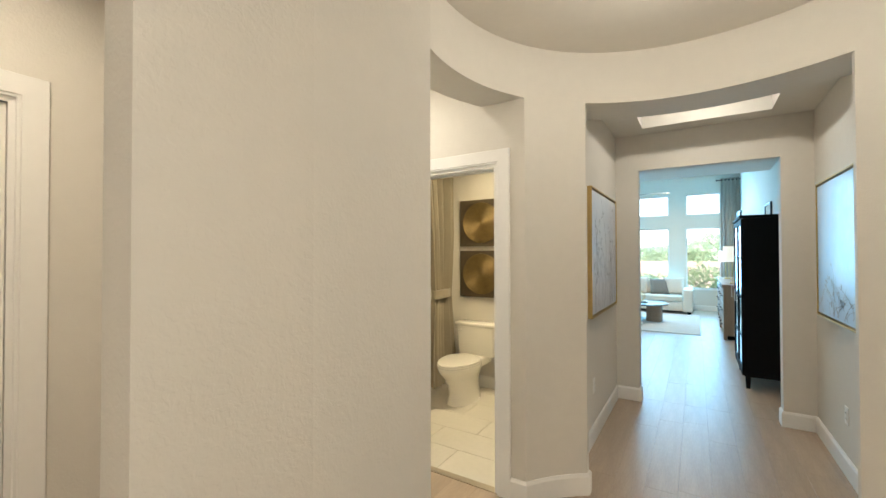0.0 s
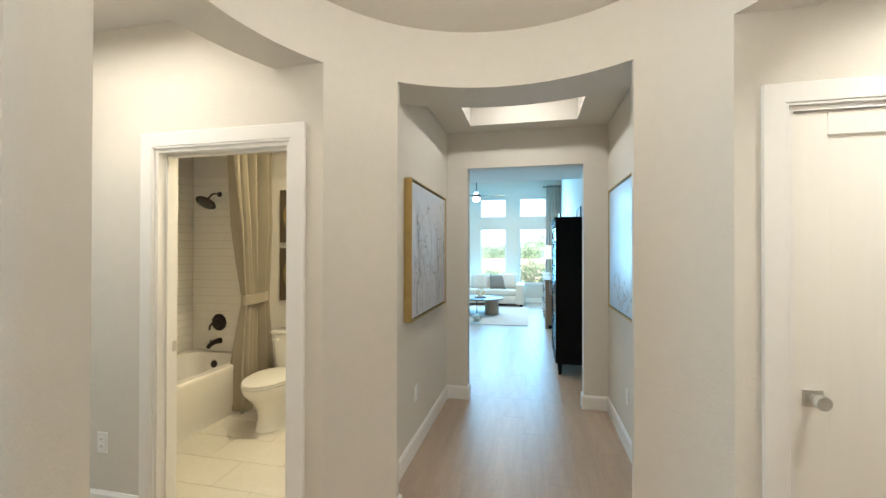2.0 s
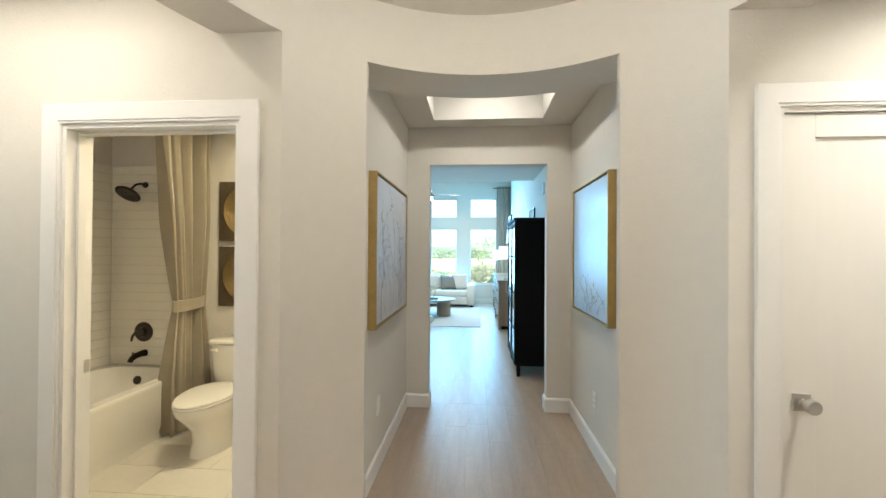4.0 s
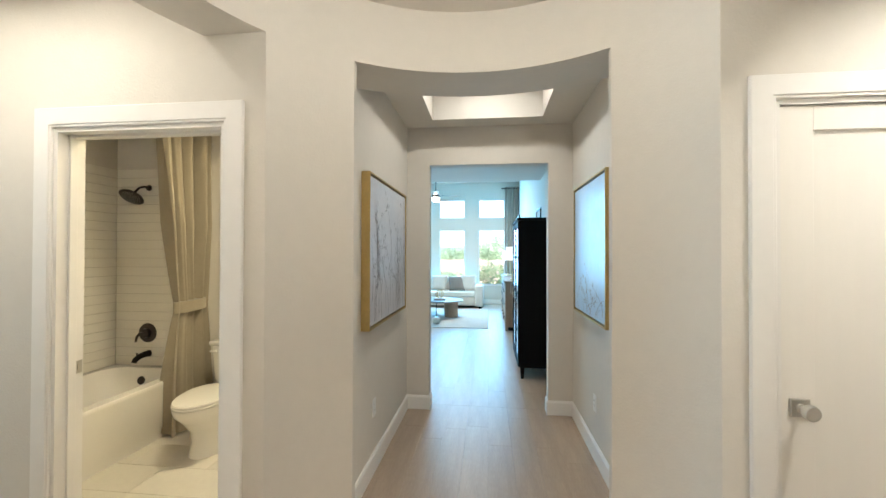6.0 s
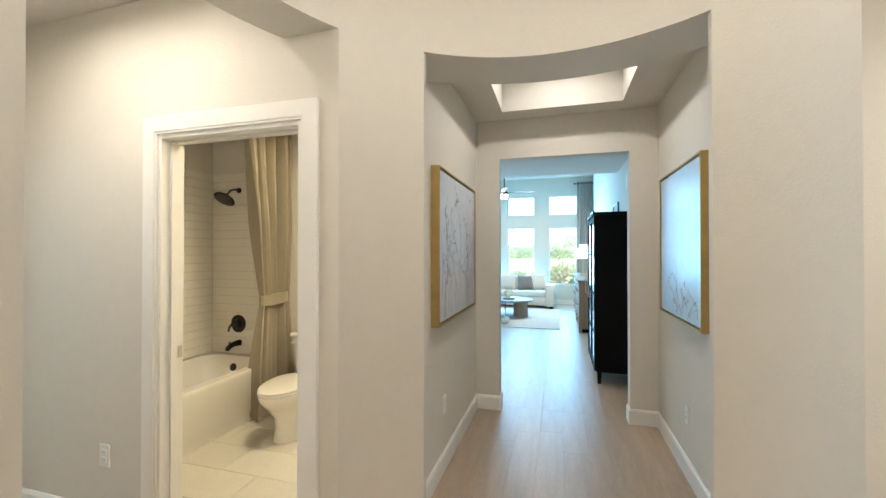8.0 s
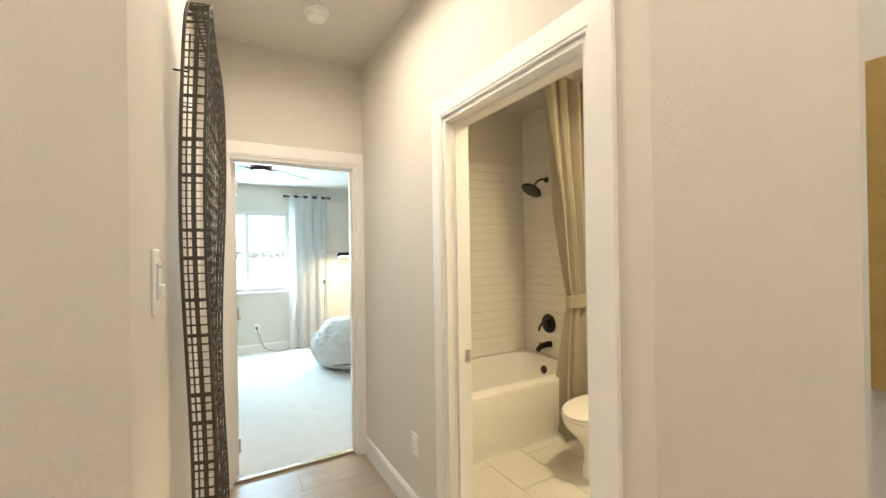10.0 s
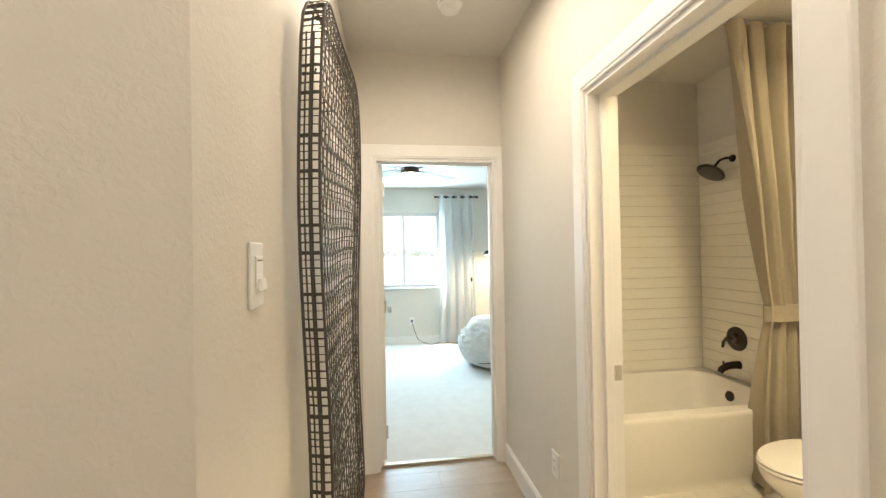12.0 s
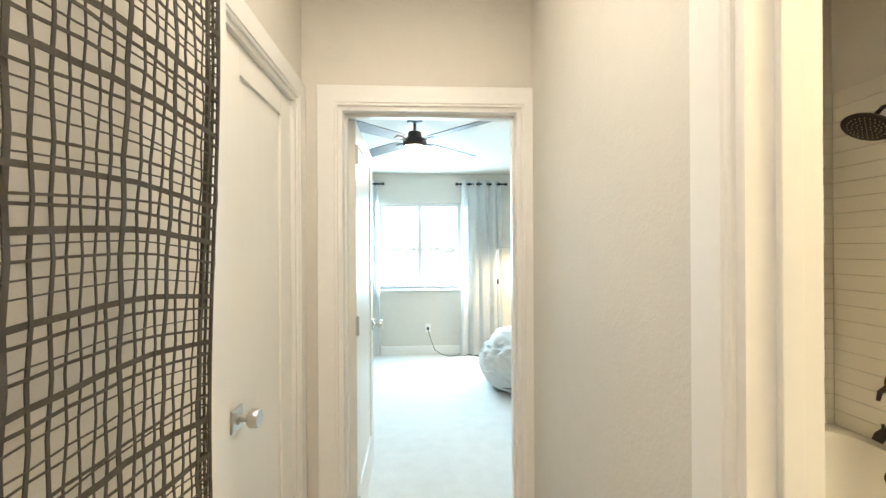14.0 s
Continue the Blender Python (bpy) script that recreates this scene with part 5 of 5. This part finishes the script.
def sofa():
    t = thing("sofa", (-1.3, 11.95, 0), "cream upholstered sofa below garden windows", "sofa")
    x0, x1, y0, y1 = -2.55, -0.14, 11.45, 12.36
    part("base", box(x0 + 0.22, y0 + 0.04, 0.07, x1 - 0.22, y1, 0.30, 0.02, 3), SOFA, t, "", True)
    for a, b in ((x0, x0 + 0.22), (x1 - 0.22, x1)):
        part("arm", box(a, y0, 0.05, b, y1, 0.60, 0.035, 4), SOFA, t, "", True)
    part("back", box(x0 + 0.22, y1 - 0.22, 0.30, x1 - 0.22, y1, 0.72, 0.04, 4), SOFA, t, "", True)
    n = 2
    w = (x1 - x0 - 0.44) / n
    for k in range(n):
        a = x0 + 0.22 + k * w
        part("seat_cushion", box(a + 0.004, y0 + 0.02, 0.30, a + w - 0.004, y1 - 0.22, 0.44, 0.035, 4), SOFA, t, "", True)
        part("back_cushion", moved(box(-w / 2 + 0.01, -0.09, 0, w / 2 - 0.01, 0.09, 0.36, 0.05, 4), pose(a + w / 2, y1 - 0.30, 0.44, -8)), SOFA, t, "", True)
    for x in (x0 + 0.04, x1 - 0.12):
        for y in (y0 + 0.03, y1 - 0.1):
            part("foot", box(x, y, 0.0, x + 0.08, y + 0.06, 0.05), BLACKWOOD, t, "dark wooden foot")


sofa()


def pillow(x, y, z, w, rz, rx, material, label):
    bm = bmesh.new()
    n = 14
    vs = {}
    for s in (1, -1):
        for i in range(n + 1):
            for j in range(n + 1):
                a, b = 2 * i / n - 1, 2 * j / n - 1
                if s < 0 and (i in (0, n) or j in (0, n)):
                    vs[s, i, j] = vs[1, i, j]
                    continue
                h = 0.075 * ((1 - a ** 4) * (1 - b ** 4)) ** 0.6
                k = 1 - 0.06 * (a * a * (1 - b * b) + b * b * (1 - a * a))
                vs[s, i, j] = bm.verts.new((a * w / 2 * k, s * h, (b * k + 1) * w / 2))
    for s in (1, -1):
        for i in range(n):
            for j in range(n):
                f = (vs[s, i, j], vs[s, i + 1, j], vs[s, i + 1, j + 1], vs[s, i, j + 1])
                bm.faces.new(f if s > 0 else f[::-1])
    bmesh.ops.recalc_face_normals(bm, faces=bm.faces[:])
    moved(bm, pose(x, y, z, rx, 0, rz))
    single("throw_pillow", bm, material, label, "pillow", "sofa pillows", True)


pillow(-0.55, 11.87, 0.44, 0.46, 6, -22, PILLOWLIGHT, "pale striped throw pillow on cream sofa")
pillow(-0.86, 11.78, 0.44, 0.44, 12, -30, PILLOWDARK, "dark taupe throw pillow on cream sofa")
pillow(-1.40, 11.85, 0.44, 0.46, -6, -24, PILLOWLIGHT, "pale striped throw pillow on cream sofa")

rug = single("area_rug", box(-2.9, 8.63, 0.0, -0.01, 11.40, 0.012, 0.004), RUG, "pale woven area rug under coffee table", "rug")
ct = thing("coffee_table", (-1.25, 10.0, 0.012), "oval coffee table with stone top, oak pedestals", "coffee table")
top = [(-1.25 + 0.66 * math.cos(k * math.tau / 48), 10.0 + 0.50 * math.sin(k * math.tau / 48)) for k in range(48)]
b2 = loft([[(x, y, 0.365) for x, y in top], [(-1.25 + (x + 1.25) * 1.01, 10 + (y - 10) * 1.01, 0.38) for x, y in top], [(x, y, 0.40) for x, y in top]])
part("tabletop", b2, TABLETOP, ct, "grey stone oval top", True)
for c in (-0.86, -1.64):
    poly = [(c + 0.16 * math.cos(th), 10.0 + 0.22 * math.sin(th)) for th in [k * math.tau / 24 for k in range(24)]]
    part("pedestal", prism(poly, 0.012, 0.365), OAK, ct, "fluted oak pedestal", True)
tray = thing("decor_tray", (-1.15, 9.9, 0.40), "dark tray with books and ring sculpture", "decor")
part("book", box(-1.24, 9.80, 0.40, -0.98, 9.98, 0.425, 0.002), PILLOWDARK, tray)
part("book", box(-1.22, 9.82, 0.425, -1.00, 9.97, 0.448, 0.002), PLASTIC, tray)
for a, rr in ((20, 0.09), (-35, 0.075)):
    m = pose(-1.12, 9.9, 0.448 + rr, 0, 0, a)
    part("ring", tube([tuple(m @ Vector((rr * math.cos(t), 0, rr * math.sin(t)))) for t in [k * math.tau / 32 for k in range(32)]], 0.008, 8, True), GOLD, tray, "thin metal ring", True)
st = thing("side_table", (-1.08, 9.0, 0.012), "small side table with white ball foot", "side table")
part("foot", lathe([(0.03, 0.0), (0.075, 0.03), (0.09, 0.075), (0.075, 0.12), (0.02, 0.15)], 28, (-1.08, 9.0, 0.012)), PORCELAIN, st, "white round foot", True)
part("stem", tube([(-1.08, 9.0, 0.15), (-1.08, 9.0, 0.46)], 0.008, 8), BLACK, st)
part("top", lathe([(0.16, 0.0), (0.16, 0.012), (0.0, 0.012)], 32, (-1.08, 9.0, 0.46)), BLACK, st, "", True)

tvt = thing("television", (0.86, 10.7, 1.7), "flat black television tilted on a wall arm", "television")
tm = pose(0.70, 10.7, 2.05, 0, 4, 0)
part("screen", moved(box(-0.02, -0.45, -0.33, 0.015, 0.45, 0.33, 0.004), tm), SCREEN, tvt, "dark glossy screen")
part("arm", tube([(0.88, 10.7, 2.08), (0.76, 10.65, 2.08), (0.64, 10.7, 2.08)], 0.018, 8), BLACK, tvt)
fp = thing("framed_print", (0.88, 7.9, 2.0), "black framed picture on living room wall", "picture")
part("frame", join(box(0.855, 7.55, 1.75, 0.878, 7.58, 2.25), box(0.855, 8.10, 1.75, 0.878, 8.13, 2.25), box(0.855, 7.58, 1.75, 0.878, 8.10, 1.78), box(0.855, 7.58, 2.22, 0.878, 8.10, 2.25)), BLACK, fp, "black frame")
part("sheet", box(0.866, 7.58, 1.78, 0.876, 8.10, 2.22), PILLOWLIGHT, fp)
ch = thing("door_chime", (0.88, 6.6, 2.4), "white plastic chime box on the wall", "door chime")
part("cover", box(0.845, 6.52, 2.33, 0.88, 6.66, 2.50, 0.006), PLASTIC, ch)

# ---- garden and far ground ----
tagged(part("ground", box(-400, -400, -0.5, 400, 400, -0.16), GRASS), "dry pale lawn and field", "ground", "", "structure")
gw = thing("garden_wall", (0, 24, -0.16), "pinkish block garden wall", "garden wall", "", "structure")
part("core", box(-8, 24.03, -0.16, 8, 24.2, 1.08), BLOCK, gw)
for r in range(6):
    for k in range(27):
        x = -5.4 + k * 0.4 + (0.2 if r % 2 else 0)
        tile_at(Matrix.Translation((x, 24.03, -0.16 + r * 0.21)) @ Matrix(((1, 0, 0, 0), (0, 0, -1, 0), (0, 1, 0, 0), (0, 0, 0, 1))), 0.388, 0.198, 0.03, BLOCK, gw, "block")


def leaves(center, radii, n, size, seed, material=LEAF):
    rnd = random.Random(seed)
    vs, fs = [], []
    for i in range(n):
        d = Vector((rnd.gauss(0, 1), rnd.gauss(0, 1), rnd.gauss(0, 1))).normalized()
        lump = 1 + 0.28 * noise.noise(d * 2.3 + Vector((seed, 0, 0))) * 2
        rr = rnd.uniform(0.45, 1.0) ** 0.5 * lump
        c = Vector(center) + Vector((d.x * radii[0], d.y * radii[1], d.z * radii[2])) * rr
        a = Vector((rnd.gauss(0, 1), rnd.gauss(0, 1), rnd.gauss(0, 0.6))).normalized() * size * rnd.uniform(0.6, 1.3)
        b = a.cross(Vector((rnd.gauss(0, 1), rnd.gauss(0, 1), rnd.gauss(0, 1)))).normalized() * size * 0.45
        k = len(vs)
        vs += [c - a, c + b, c + a, c - b]
        fs.append((k, k + 1, k + 2, k + 3))
    me = bpy.data.meshes.new("crown")
    me.from_pydata(vs, [], fs)
    me.materials.append(material)
    return me


def tree(x, y, h, w, seed):
    rnd = random.Random(seed)
    t = thing("tree", (x, y, -0.16), "leafy green tree beyond the garden wall", "tree", "garden trees")
    bm = tube([(x, y, -0.16), (x + 0.05, y, h * 0.3), (x - 0.03, y + 0.05, h * 0.6)], [0.16, 0.12, 0.06], 10)
    for k in range(5):
        a = rnd.uniform(0, 6.28)
        bm = join(bm, tube([(x, y, h * (0.3 + 0.06 * k)), (x + 0.5 * w * math.cos(a), y + 0.5 * w * math.sin(a), h * (0.55 + 0.07 * k))], [0.06, 0.015], 7))
    part("trunk", bm, BARK, t)
    ob = new("crown", leaves((x, y, h * 0.62), (w, w, h * 0.38), 3600, 0.11, seed, TREELEAF))
    ob.parent = t
    ob.matrix_parent_inverse = Matrix.Translation(t.location).inverted()


for i, (x, y, h, w) in enumerate(((-6.5, 31, 2.2, 2.4), (-3.6, 29, 1.95, 2.0), (-1.3, 30, 2.1, 1.9), (1.3, 28, 2.75, 2.1), (3.8, 31, 3.6, 2.4), (6.8, 32, 3.4, 2.6))):
    tree(x, y, h, w, 20 + i)
for i, (x, y, w, h) in enumerate(((0.05, 14.6, 0.75, 1.22), (0.95, 15.2, 0.6, 1.0), (-1.5, 15.0, 0.8, 0.9))):
    t = thing("garden_shrub", (x, y, -0.16), "dense green garden shrub under the window", "shrub", "garden shrubs")
    part("stems", join(tube([(x, y, -0.16), (x + 0.1, y, h * 0.5)], [0.02, 0.008], 6), tube([(x, y, -0.16), (x - 0.15, y + 0.1, h * 0.5)], [0.02, 0.008], 6)), BARK, t)
    ob = new("foliage", leaves((x, y, h * 0.42), (w, w * 0.8, h * 0.5), 2200, 0.055, 60 + i))
    ob.parent = t
    ob.matrix_parent_inverse = Matrix.Translation(t.location).inverted()
# distant tree line in the colour that carries painted haze
far_mesh = leaves((-150, 10, 0.3), (8, 90, 2.0), 9000, 0.7, 91, HAZELEAF)
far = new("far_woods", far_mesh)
tagged(far, "distant line of trees, haze put into their colour", "woods", "", "stuff")


# ---- floor pieces last ----
floor_ob = bpy.data.objects["floor"]
PW, PL = 0.18, 1.22
plank_rnd = random.Random(3)
rest_v, rest_f = [], []


col_off = {}
for name_r, rx0, rx1, ry0, ry1, own in (("a", -3.18, 2.40, 1.145, 2.33, True), ("b", -0.78, 0.78, 2.33, 4.61, True), ("c", -2.13, 0.71, -1.6, 1.145, True), ("d", -0.96, 0.88, 4.61, 8.2, True), ("e", -4.2, -0.96, 4.61, 12.5, False), ("f", -0.96, 0.88, 8.2, 12.5, False)):
    c0, c1 = math.floor(rx0 / PW), math.ceil(rx1 / PW)
    for c in range(c0, c1):
        if c not in col_off:
            col_off[c] = random.Random(100 + c).uniform(0, PL)
        a, b = max(rx0, c * PW), min(rx1, (c + 1) * PW)
        y = -12 * PL + col_off[c]
        while y < ry1:
            p, q = max(ry0, y), min(ry1, y + PL)
            y += PL
            if q - p < 0.01 or b - a < 0.01:
                continue
            if own:
                tile_at(Matrix.Translation((a + 0.0003, p + 0.0003, -0.010)), round(b - a - 0.0006, 4), round(q - p - 0.0006, 4), 0.010, PLANK, floor_ob, "plank")
            else:
                k = len(rest_v)
                rest_v += [(a + 0.0006, p + 0.0006, 0), (b - 0.0006, p + 0.0006, 0), (b - 0.0006, q - 0.0006, 0), (a + 0.0006, q - 0.0006, 0)]
                rest_v += [(x, yy, -0.01) for x, yy, zz in rest_v[-4:]]
                rest_f += [(k, k + 1, k + 2, k + 3), (k, k + 4, k + 5, k + 1), (k + 1, k + 5, k + 6, k + 2), (k + 2, k + 6, k + 7, k + 3), (k + 3, k + 7, k + 4, k)]
me = bpy.data.meshes.new("far_planks")
me.from_pydata(rest_v, [], rest_f)
me.materials.append(PLANK)
fp2 = new("far_planks", me)
fp2.parent = floor_ob
tagged(fp2, "", "", "", "stuff")
bath_floor = bpy.data.objects["floor_bath"]
for i in range(-6, 8):
    for j in range(0, 7):
        x0, y0 = -3.42 + i * 0.605 + (0.30 if j % 2 else 0), 2.35 + j * 0.303
        a, b, p, q = max(x0, TUBX - 0.02), min(x0 + 0.602, -1.06), max(y0, 2.352), min(y0 + 0.300, 4.05)
        if b - a > 0.02 and q - p > 0.02:
            tile_at(Matrix.Translation((a, p, -0.004)), round(b - a, 4), round(q - p, 4), 0.005, TILEFLOOR, bath_floor, "tile")
